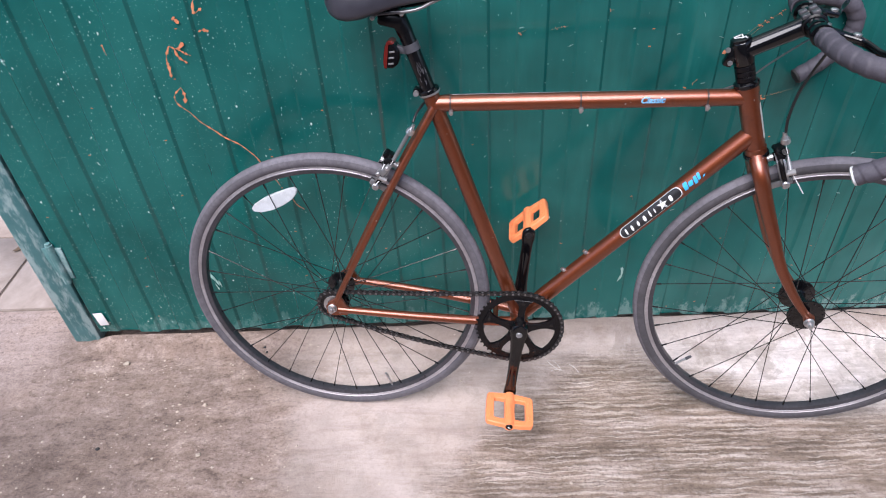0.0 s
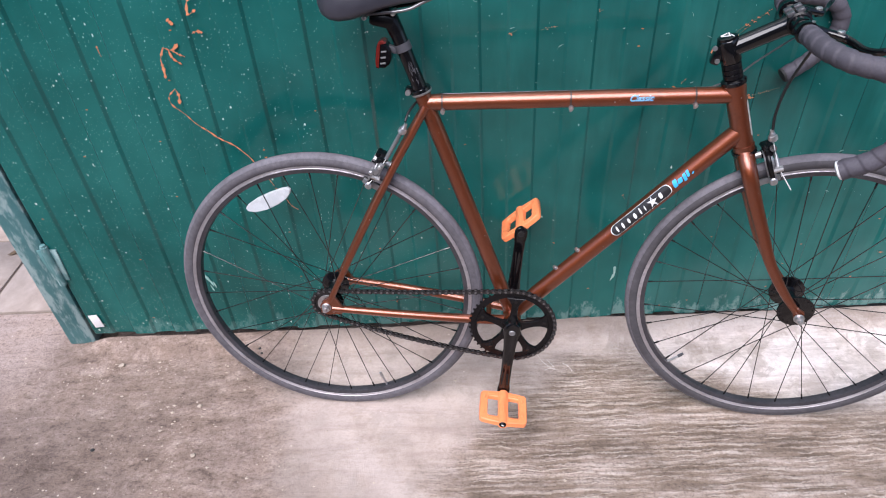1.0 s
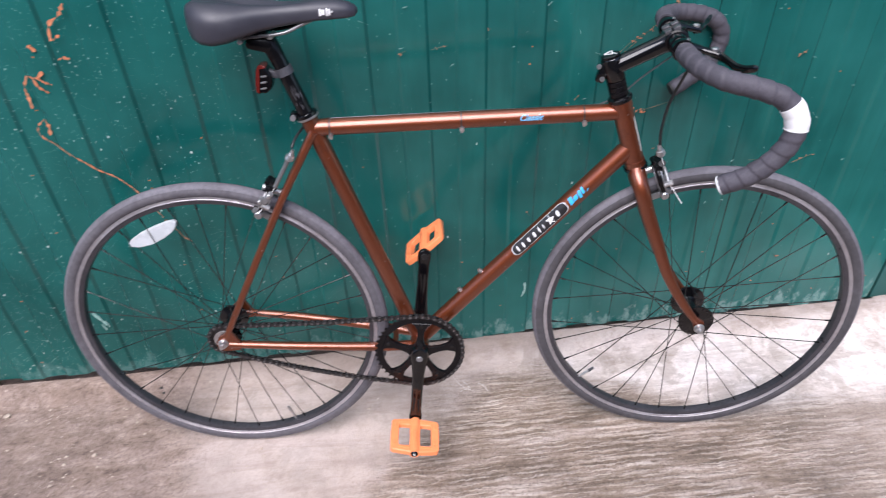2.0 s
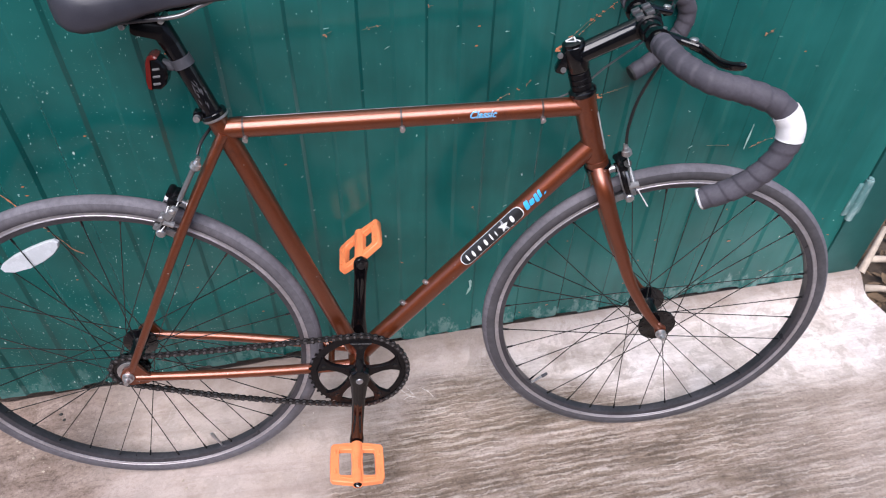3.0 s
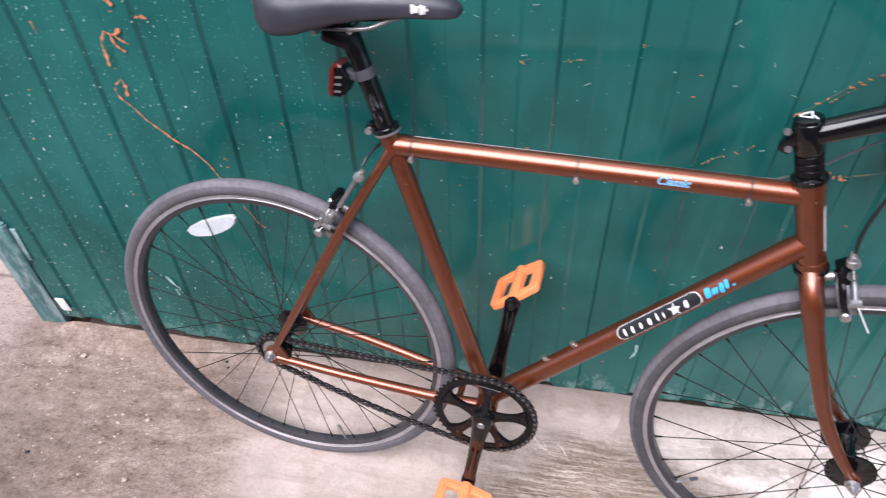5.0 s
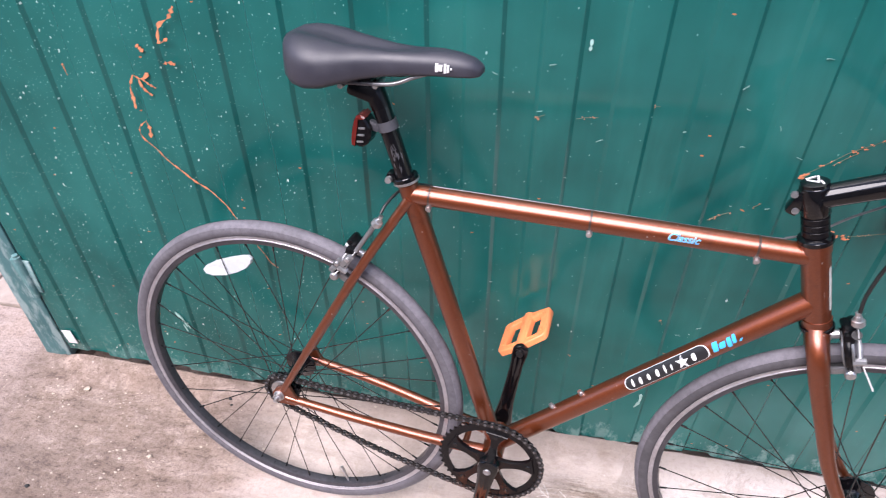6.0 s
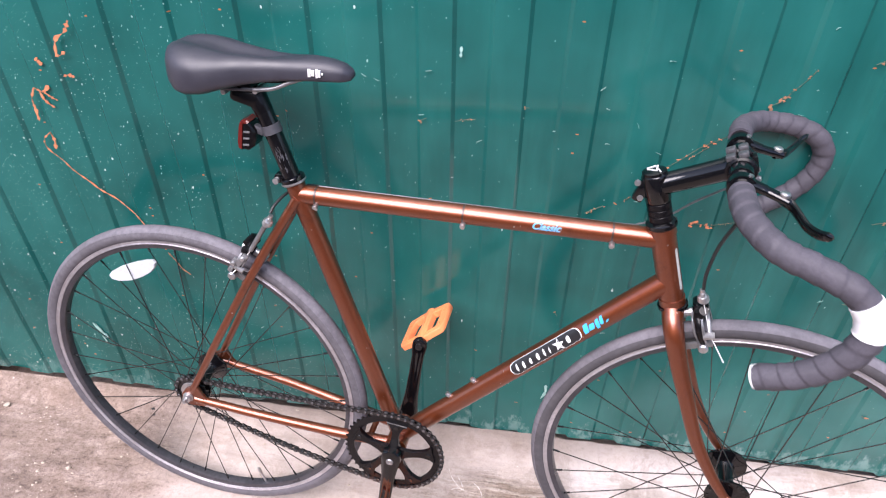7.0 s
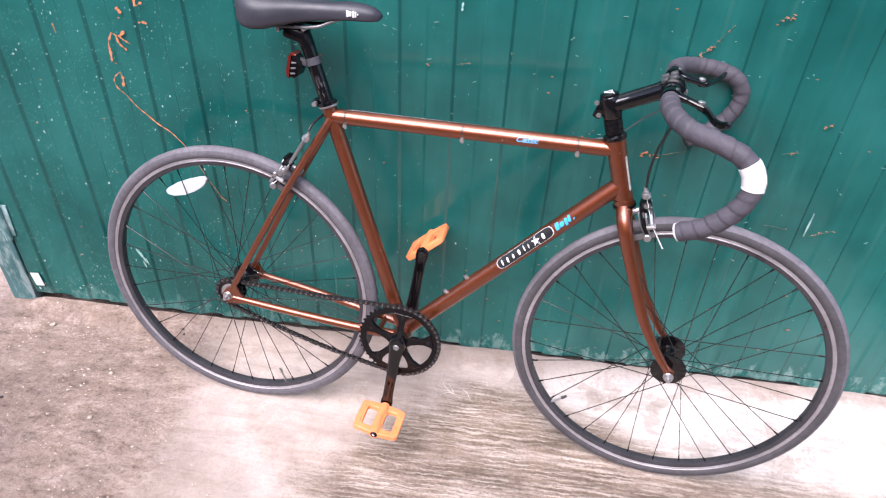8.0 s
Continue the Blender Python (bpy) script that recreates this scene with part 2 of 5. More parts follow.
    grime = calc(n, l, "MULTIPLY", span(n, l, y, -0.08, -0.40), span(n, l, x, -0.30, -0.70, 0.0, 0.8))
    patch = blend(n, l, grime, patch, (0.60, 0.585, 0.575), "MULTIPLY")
    swept = calc(n, l, "MULTIPLY", span(n, l, y, -0.20, -0.02), span(n, l, x, -0.80, -0.95, 0.0, 0.7))
    patch = blend(n, l, swept, patch, (0.46, 0.360, 0.315))
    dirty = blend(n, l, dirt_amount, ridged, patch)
    calm = calc(n, l, "ADD", 0.30, calc(n, l, "MULTIPLY", calc(n, l, "MAXIMUM", dirt_amount, zone), 0.70))
    # scuffs dragged along the slab, and small dark pits
    scuff = noise_node(n, l, 6.0, 8, 0.72, stretch=(0.55, 3.4, 1))
    scuff.inputs["Distortion"].default_value = 0.6
    dirty = blend(n, l, span(n, l, scuff.outputs[0], 0.38, 0.55, 0.60, 0.0), dirty, (0.76, 0.735, 0.71), "MULTIPLY")
    ochre = blend(n, l, span(n, l, fray.outputs[0], 0.44, 0.60, 0.0, 0.6), dirty, (1.0, 0.975, 0.93), "MULTIPLY")
    pits = noise_node(n, l, 75, 5, 0.65, stretch=(0.7, 1.3, 1))
    pitted = blend(n, l, calc(n, l, "MULTIPLY", span(n, l, pits.outputs[0], 0.56, 0.63, 0.0, 0.60), calc(n, l, "ADD", calc(n, l, "MULTIPLY", dirt_amount, 0.75), 0.2)), ochre, (0.50, 0.47, 0.45), "MULTIPLY")
    blotch = blend(n, l, calc(n, l, "MULTIPLY", span(n, l, lumps.outputs[0], 0.36, 0.56, 0.55, 0.0), calm), pitted, (0.78, 0.76, 0.74), "MULTIPLY")
    speck = blend(n, l, calc(n, l, "MULTIPLY", span(n, l, grit.outputs[0], 0.36, 0.54, 0.9, 0.0), calm), blotch, (0.56, 0.54, 0.53), "MULTIPLY")
    # pale crumbs trodden into the surface
    v = n.new("ShaderNodeTexVoronoi")
    v.voronoi_dimensions = "2D"
    v.inputs["Scale"].default_value = 62
    l.new(tc.outputs["Object"], v.inputs["Vector"])
    hue = n.new("ShaderNodeSeparateColor")
    l.new(v.outputs["Color"], hue.inputs[0])
    strewn = span(n, l, noise_node(n, l, 4.5, 4, 0.65).outputs[0], 0.48, 0.66)
    chosen = calc(n, l, "LESS_THAN", hue.outputs[0], calc(n, l, "MULTIPLY", strewn, span(n, l, x, -0.7, 0.2, 0.22, 0.02)))
    spot = calc(n, l, "MULTIPLY", chosen, calc(n, l, "LESS_THAN", calc(n, l, "MULTIPLY", v.outputs["Distance"], calc(n, l, "ADD", grit.outputs[0], 0.5)), calc(n, l, "MULTIPLY", hue.outputs[1], 0.13)))
    worn_bright = blend(n, l, 1.0, speck, (1.055, 1.055, 1.085), "MULTIPLY")
    out = blend(n, l, calc(n, l, "MULTIPLY", spot, 0.7), worn_bright, (0.74, 0.65, 0.59))
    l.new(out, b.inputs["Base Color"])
    b.inputs["Roughness"].default_value = 0.86
    h = calc(n, l, "ADD", calc(n, l, "MULTIPLY", calc(n, l, "ADD", calc(n, l, "MULTIPLY", crest, 1.5), calc(n, l, "MULTIPLY", ridge, 0.35)), zone), calc(n, l, "MULTIPLY", grit.outputs[0], 0.35))
    crumb = calc(n, l, "ADD", drag.outputs[0], calc(n, l, "MULTIPLY", pits.outputs[0], -0.35))
    h = calc(n, l, "ADD", h, calc(n, l, "MULTIPLY", crumb, calc(n, l, "MULTIPLY", dirt_amount, 1.3)))
    bump(n, l, h, 0.8, 0.006, b)
    return m


def stone_slab():
    m, n, l, b = material("paving_stone")
    big = noise_node(n, l, 4, 6, 0.65)
    info = n.new("ShaderNodeObjectInfo")
    base = ramp(n, l, big.outputs[0], [(0.3, (0.25, 0.195, 0.165)), (0.7, (0.42, 0.345, 0.305))])
    tone = span(n, l, info.outputs["Random"], 0.0, 1.0, 0.0, 0.25)
    l.new(blend(n, l, tone, base.outputs[0], (0.30, 0.26, 0.245)), b.inputs["Base Color"])
    b.inputs["Roughness"].default_value = 0.85
    fine = noise_node(n, l, 90, 5, 0.7)
    bump(n, l, fine.outputs[0], 0.5, 0.002, b)
    return m


M_PAINT = frame_paint()
M_TYRE = tyre_rubber("dark_tyre_sidewall", (0.040, 0.037, 0.042), (0.085, 0.079, 0.088))
M_TREAD = tyre_rubber("dusty_tyre_tread", (0.080, 0.074, 0.086), (0.176, 0.164, 0.188))
M_DUSTYTYRE = tyre_rubber("dusty_tyre_sidewall", (0.060, 0.055, 0.064), (0.135, 0.125, 0.142))
M_GREEN = green_sheet()
M_POST = post_paint("faded_post_paint", (0.036, 0.130, 0.138), (0.088, 0.218, 0.232), 0.46)
M_POSTGREEN = post_paint("green_post_paint", (0.008, 0.082, 0.076), (0.016, 0.118, 0.110), 0.66)
M_HINGE = post_paint("worn_hinge_paint", (0.050, 0.150, 0.155), (0.150, 0.290, 0.290), 0.50)
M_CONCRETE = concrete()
M_STONE = stone_slab()
M_SOIL = simple("dark_soil", (0.085, 0.06, 0.042), 0.95, vary=0.5, scale=40, bump_by=0.01)
M_LEAF = simple("dry_leaf", (0.13, 0.085, 0.05), 0.85, vary=0.5, scale=40)
M_STICK = simple("pale_stick", (0.46, 0.38, 0.31), 0.8, vary=0.3, scale=40)
M_BLACK = simple("gloss_black_alloy", (0.0035, 0.0032, 0.004), 0.06, 0.0, 0.3, 80, spec=0.6)
M_SATIN = simple("satin_black_alloy", (0.005, 0.0045, 0.0055), 0.24, 0.0, 0.35, 120, spec=0.24)
M_POSTALLOY = simple("scuffed_black_seatpost", (0.0045, 0.004, 0.005), 0.16, 0.0, 0.35, 120)
M_SADDLE = simple("black_saddle_vinyl", (0.0260, 0.0250, 0.0370), 0.50, 0.0, 0.15, 300, 0.0, spec=0.75)
M_TAPE = simple("dark_grey_bar_tape", (0.069, 0.063, 0.078), 0.66, 0.0, 0.2, 260, 0.0005, spec=0.4)
M_WHITE = simple("white_tape", (0.78, 0.76, 0.77), 0.55, 0.0, 0.06, 80)
M_SILVER = simple("dull_silver_alloy", (0.55, 0.54, 0.55), 0.36, 0.9, 0.2, 150)
M_TRACK = simple("worn_brake_track", (0.50, 0.48, 0.51), 0.42, 0.80, 0.2, 120)
M_STEEL = simple("oily_chain_steel", (0.045, 0.043, 0.045), 0.30, 0.75, 0.5, 300)
M_SPOKE = simple("black_spoke_steel", (0.014, 0.014, 0.015), 0.16, 0.0, 0.2, 100, coat=0.3, spec=0.6)
M_ORANGE = simple("orange_pedal_plastic", (0.95, 0.275, 0.105), 0.45, 0.0, 0.10, 90)
M_RED = simple("red_lamp_lens", (0.125, 0.013, 0.010), 0.2, 0.0, 0.2, 90)
M_REFLECTOR = simple("frosted_clear_reflector", (0.52, 0.54, 0.57), 0.30, 0.0, 0.10, 240, 0.0006)
M_CABLE = simple("black_cable_housing", (0.014, 0.014, 0.015), 0.4, 0.0, 0.2, 100)
M_GREY = simple("grey_plastic_strap", (0.055, 0.054, 0.064), 0.55, 0.0, 0.2, 100)
M_BLUE = simple("blue_decal", (0.045, 0.40, 0.72), 0.35, 0.0, 0.05, 100)
M_DECAL = simple("black_decal", (0.014, 0.014, 0.016), 0.35, 0.0, 0.2, 100)
M_PALE = simple("silver_white_print", (0.72, 0.72, 0.72), 0.4, 0.0, 0.08, 100)
M_SCRAPE = simple("orange_paint_scrape", (0.58, 0.215, 0.105), 0.7, 0.0, 0.3, 160)
M_DULLSCRAPE = simple("dull_orange_scrape", (0.36, 0.18, 0.10), 0.75, 0.0, 0.45, 220)
M_TRACE = simple("faint_scratch", (0.075, 0.105, 0.072), 0.7, 0.0, 0.4, 220)
M_PALESCRAPE = simple("pale_green_scrape", (0.30, 0.50, 0.46), 0.7, 0.0, 0.2, 160)
M_FAINTSCUFF = simple("faint_scuff_in_paint", (0.150, 0.300, 0.270), 0.7, 0.0, 0.5, 260)
M_CLIP = simple("smoked_clip_band", (0.045, 0.022, 0.015), 0.32, 0.0, 0.3, 100)
M_RIM = simple("dark_anodised_rim", (0.060, 0.057, 0.066), 0.34, 0.40, 0.3, 120)
M_PIN = simple("chain_pin_steel", (0.190, 0.182, 0.185), 0.28, 0.8, 0.4, 300)
M_RUBBER = simple("black_rubber", (0.02, 0.02, 0.02), 0.7, 0.0, 0.2, 100)
M_JOINT = simple("sandy_joint", (0.20, 0.16, 0.13), 0.95, vary=0.3, scale=60)
M_CHALK = simple("pale_scratched_cement", (0.62, 0.56, 0.52), 0.85, 0.0, 0.2, 120)
M_GREYWIRE = simple("grey_brake_wire", (0.16, 0.16, 0.17), 0.4, 0.5, 0.2, 100)
M_PALEALLOY = simple("pale_grey_alloy", (0.27, 0.27, 0.28), 0.35, 0.7, 0.2, 100)
M_LUG = simple("worn_dark_alloy", (0.115, 0.112, 0.122), 0.30, 0.5, 0.3, 160)
M_BADGE = simple("grey_badge_print", (0.46, 0.44, 0.42), 0.4, 0.0, 0.3, 220)
M_FARWALL = simple("pale_plaster_wall", (0.24, 0.225, 0.21), 0.9, vary=0.3, scale=6, bump_by=0.004)
# frame steel, coloured dark so the gaps by the posts read as shade
M_FRAME = simple("gap_shade_steel", (0.012, 0.045, 0.04), 0.6, 0.0, 0.3, 30)

# ---- mesh builders: each returns (verts, faces) ----


def mesh_of(name, geo, mat, smooth=True):
    """One mesh from one or more (verts, faces)."""
    geos = geo if isinstance(geo, list) else [geo]
    verts, faces = [], []
    for v, f in geos:
        k = len(verts)
        verts += [tuple(p) for p in v]
        faces += [tuple(i + k for i in q) for q in f]
    me = bpy.data.meshes.new(name)
    me.from_pydata(verts, [], faces)
    me.validate()
    bm = bmesh.new()
    bm.from_mesh(me)
    bmesh.ops.recalc_face_normals(bm, faces=bm.faces)
    bm.to_mesh(me)
    bm.free()
    me.materials.append(mat)
    if smooth:
        me.shade_smooth()
        me.set_sharp_from_angle(angle=radians(38))
    return me


def part(name, geo, mat, parent=None, label="", m=None, smooth=True):
    """Links one mesh object under a thing or a part."""
    me = geo if isinstance(geo, bpy.types.Mesh) else mesh_of(name, geo, mat, smooth)
    ob = new(name, me)
    if parent is not None:
        ob.parent = parent
    if m is not None:
        ob.matrix_basis = m
    return tagged(ob, label)


def spline(points, n=8):
    """Smooth curve through the points (Catmull-Rom)."""
    p = [Vector(q) for q in points]
    p = [2 * p[0] - p[1]] + p + [2 * p[-1] - p[-2]]
    out = []
    for i in range(1, len(p) - 2):
        a, b, c, d = p[i - 1:i + 3]
        for k in range(n):
            t = k / n
            out.append(0.5 * (2 * b + (c - a) * t + (2 * a - 5 * b + 4 * c - d) * t * t + (3 * b - a - 3 * c + d) * t ** 3))
    return out + [p[-2]]


def tube(path, radius, n=14, cap=True, flat=1.0, up=(0, 1, 0)):
    """A round bar along a path; radius: one number, a list, or a function of 0..1. flat squeezes it across `up`."""
    path = [Vector(q) for q in path]
    count = len(path)
    verts, faces = [], []
    side = None
    for i, p in enumerate(path):
        d = (path[min(i + 1, count - 1)] - path[max(i - 1, 0)]).normalized()
        if side is None:
            ref = Vector(up)
            if abs(ref.dot(d)) > 0.95:
                ref = Vector((1, 0, 0))
            side = (ref - d * ref.dot(d)).normalized()
        else:
            side = (side - d * side.dot(d)).normalized()
        other = d.cross(side)
        s = i / max(1, count - 1)
        r = radius(s) if callable(radius) else radius[i] if isinstance(radius, (list, tuple)) else radius
        for k in range(n):
            a = 2 * math.pi * k / n
            verts.append(p + side * (r * math.cos(a)) + other * (r * flat * math.sin(a)))
    for i in range(count - 1):
        for k in range(n):
            a, b = i * n + k, i * n + (k + 1) % n
            faces.append((a, b, b + n, a + n))
    if cap:
        faces.append(tuple(range(n - 1, -1, -1)))
        faces.append(tuple(range((count - 1) * n, count * n)))
    return verts, faces


def revolve(profile, centre=(0, 0, 0), n=48, closed=False, wobble=None):
    """Turns (radius, y) pairs about the y axis through centre."""
    cx, cy, cz = centre
    verts, faces = [], []
    rows = len(profile)
    for k in range(n):
        a = 2 * math.pi * k / n
        w = wobble(a) if wobble else 0
        for r, y in profile:
            verts.append((cx + (r + w) * math.cos(a), cy + y, cz + (r + w) * math.sin(a)))
    last = rows if closed else rows - 1
    for k in range(n):
        for j in range(last):
            j2 = (j + 1) % rows
            k2 = (k + 1) % n
            faces.append((k * rows + j, k * rows + j2, k2 * rows + j2, k2 * rows + j))
    if not closed:
        for j in (0, rows - 1):
            if profile[j][0] > 1e-6:
                faces.append(tuple(k * rows + j for k in range(n)))
    return verts, faces


def box(centre, size, turn=(0, 0, 0), bevel=0.0, taper=1.0):
    """A block with rounded edges; taper narrows its top in x and y."""
    bm = bmesh.new()
    bmesh.ops.create_cube(bm, size=1.0)
    for v in bm.verts:
        k = taper if v.co.z > 0 else 1.0
        v.co = Vector((v.co.x * size[0] * k, v.co.y * size[1] * k, v.co.z * size[2]))
    if bevel:
        bmesh.ops.bevel(bm, geom=bm.edges[:], offset=bevel, segments=2, affect="EDGES", profile=0.5)
    bm.transform(pose(*centre, *turn))
    bm.verts.index_update()
    out = [v.co.copy() for v in bm.verts], [[v.index for v in f.verts] for f in bm.faces]
    bm.free()
    return out


def plate(outline, y0, y1, bevel=0.0):
    """A flat outline in x and z, given thickness along y, with softened rims."""
    c = Vector((sum(p[0] for p in outline) / len(outline), sum(p[1] for p in outline) / len(outline)))
    layers = [(y0, bevel), (y0 + bevel, 0), (y1 - bevel, 0), (y1, bevel)] if bevel else [(y0, 0), (y1, 0)]
    n = len(outline)
    verts, faces = [], []
    for y, inset in layers:
        for p in outline:
            d = Vector(p) - c
            k = max(0.0, 1 - inset / max(d.length, 1e-6))
            verts.append((c.x + d.x * k, y, c.y + d.y * k))
    for j in range(len(layers) - 1):
        for k in range(n):
            a, b = j * n + k, j * n + (k + 1) % n
            faces.append((a, b, b + n, a + n))
    faces.append(tuple(range(n)))
    faces.append(tuple(range((len(layers) - 1) * n, len(layers) * n)))
    return verts, faces


def loft(rings, close_ends=True):
    n = len(rings[0])
    verts = [p for r in rings for p in r]
    faces = []
    for i in range(len(rings) - 1):
        for k in range(n):
            a, b = i * n + k, i * n + (k + 1) % n
            faces.append((a, b, b + n, a + n))
    if close_ends:
        faces.append(tuple(range(n)))
        faces.append(tuple(range((len(rings) - 1) * n, len(rings) * n)))
    return verts, faces


def moved(geo, m):
    return [m @ Vector(p) for p in geo[0]], geo[1]


def wrap(p0, p1, radius, s0, s1, a0, a1, lift=0.0006, round_ends=0.0, slant=0.0, steps=10):
    """A thin print on a tube from p0 to p1: a strip from s0 to s1 metres along it, a0 to a1 degrees round it
    (0 faces the open side, 90 up), with a rounded outline."""
    p0, p1 = Vector(p0), Vector(p1)
    d = (p1 - p0).normalized()
    out = Vector((0, -1, 0))
    upw = d.cross(out)
    if upw.z < 0:
        upw = -upw
    rows = []
    for i in range(steps + 1):
        f = i / steps
        a = radians(a0 + (a1 - a0) * f)
        u = 2 * f - 1
        inset = round_ends * (1 - math.sqrt(max(0.0, 1 - u * u)))
        row = []
        for k in range(7):
            s = (s0 + inset) + (s1 - s0 - 2 * inset) * k / 6 + slant * u
            for r in (radius + lift,):
                row.append(p0 + d * s + (out * math.cos(a) + upw * math.sin(a)) * r)
        rows.append(row)
    verts = [p for row in rows for p in row]
    faces = [(i * 7 + k, i * 7 + k + 1, i * 7 + k + 8, i * 7 + k + 7) for i in range(steps) for k in range(6)]
    return verts, faces


def stroke(points, width, y=-0.0025, thick=0.0012, wander=0.25):
    """A ragged flat smear of paint on the gate, along points (x, z)."""
    pts = spline([(x, 0, z) for x, z in points], 5)
    left, right = [], []
    for i, p in enumerate(pts):
        d = (pts[min(i + 1, len(pts) - 1)] - pts[max(i - 1, 0)]).normalized()
        nrm = Vector((-d.z, 0, d.x))
        w = width * (1 + wander * random.uniform(-1.6, 1.6)) * (0.35 if i in (0, len(pts) - 1) else 1)
        left.append(p + nrm * w / 2)
        right.append(p - nrm * w / 2)
    n = len(pts)
    verts = [(p.x, y, p.z) for p in left + right] + [(p.x, y + thick, p.z) for p in left + right]
    faces = []
    for i in range(n - 1):
        a, b, c, d = i, i + 1, n + i + 1, n + i
        faces += [(a, b, c, d), (a + 2 * n, d + 2 * n, c + 2 * n, b + 2 * n), (a, a + 2 * n, b + 2 * n, b), (d, c, c + 2 * n, d + 2 * n)]
    return verts, faces


# ---- the setting: ground, concrete, paving ----
def grid(x0, x1, y0, y1, nx, ny, height, ys=None):
    xs = np.linspace(x0, x1, nx + 1)
    ys = np.linspace(y0, y1, ny + 1) if ys is None else ys
    verts = [(x, y, height(x, y)) for y in ys for x in xs]
    faces = [(j * (nx + 1) + i, j * (nx + 1) + i + 1, (j + 1) * (nx + 1) + i + 1, (j + 1) * (nx + 1) + i) for j in range(ny) for i in range(nx)]
    return verts, faces


ground = part("ground", grid(-400, 400, -400, 400, 40, 40, lambda x, y: -0.05), M_SOIL, smooth=False)
tagged(ground, "dark bare soil reaching out round the yard", "ground", kind="structure")


def ease(u):
    u = min(1.0, max(0.0, u))
    return u * u * (3 - 2 * u)


def slab_height(x, y):
    h = 0.004 * noise.noise(Vector((x * 1.3, y * 1.3, 0.3))) + 0.0015 * noise.noise(Vector((x * 3, y * 22, 1.7)))
    under = min(1.0, max(0.0, (abs(y + 0.22 + 0.085 * x) - 0.02) / 0.12))
    # trodden earth and cement banked up along the gate, with an open gap behind the sheet
    bank = 0.0300 + 0.005 * noise.noise(Vector((x * 7, 2, 0))) + 0.004 * noise.noise(Vector((x * 23, 5, 0))) + 0.0075 * ease((x - 0.25) / 0.45)
    # unseen pit behind the hem, added so the gap shows a dark line
    pit = 0.075 * ease((y + 0.001) / 0.006) * ease((x + 0.750) / 0.02) * ease((1.690 - x) / 0.02)
    return h * under + bank * ease((y + 0.075) / 0.072) * ease((x + 0.80) / 0.10) - pit


SLAB_Y = list(np.linspace(-6.0, -0.30, 120)) + list(np.linspace(-0.29, 0.135, 60))
slab_v, slab_f = grid(-6.0, 1.82, -6.0, 0.135, 300, len(SLAB_Y) - 1, slab_height, SLAB_Y)
# ragged outer edge, and a skirt that gives the slab its thickness
top_n = len(slab_v)
slab_v = [((x + 0.012 * noise.noise(Vector((y * 9, 0, 0))) + 0.03 * noise.noise(Vector((y * 2.1, 4, 0))) if x > 1.8 else x), y, z) for x, y, z in slab_v]
edge = [j * 301 + 300 for j in range(len(SLAB_Y))]
slab_v += [(slab_v[i][0] + 0.01, slab_v[i][1], -0.06) for i in edge]
slab_f += [(edge[j], edge[j + 1], top_n + j + 1, top_n + j) for j in range(len(SLAB_Y) - 1)]
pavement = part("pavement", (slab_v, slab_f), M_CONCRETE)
tagged(pavement, "broom-finished concrete slab, pale and dirt-streaked, before the gate", "pavement", kind="structure")

paving = part("pavement", grid(-6.0, -0.86, 0.136, 4.0, 4, 4, lambda x, y: -0.004), M_JOINT, smooth=False)
tagged(paving, "worn stone slab paving with earth joints beside the gate post", "pavement", kind="structure")
slab_mesh = mesh_of("paving_slab", box((0, 0, 0), (1, 1, 0.04), bevel=0.006), M_STONE)
xs = [-0.868, -1.155, -1.62, -2.1, -2.6]
ys = [0.142, 0.505, 0.93, 1.40, 1.85, 2.3]
for i in range(len(xs) - 1):
    for j in range(len(ys) - 1):
        w, d = xs[i] - xs[i + 1] - 0.010, ys[j + 1] - ys[j] - 0.010
        ob = part("paving_slab", slab_mesh, None, paving)
        ob.matrix_basis = pose((xs[i] + xs[i + 1]) / 2, (ys[j] + ys[j + 1]) / 2, -0.018 + 0.002 * random.uniform(-1, 1), 0, 0, random.uniform(-0.6, 0.6)) @ Matrix.Diagonal((w, d, 1, 1))

# ---- the gate: a ribbed sheet on a steel frame, hinged between two posts ----
X0, X1, HEM, TOP = -0.735, 1.672, 0.036, 2.05
PITCH, RIDGE0, FLAT, SLOPE, DEPTH = 0.115, 0.4126, 0.0519, 0.0062, 0.0058


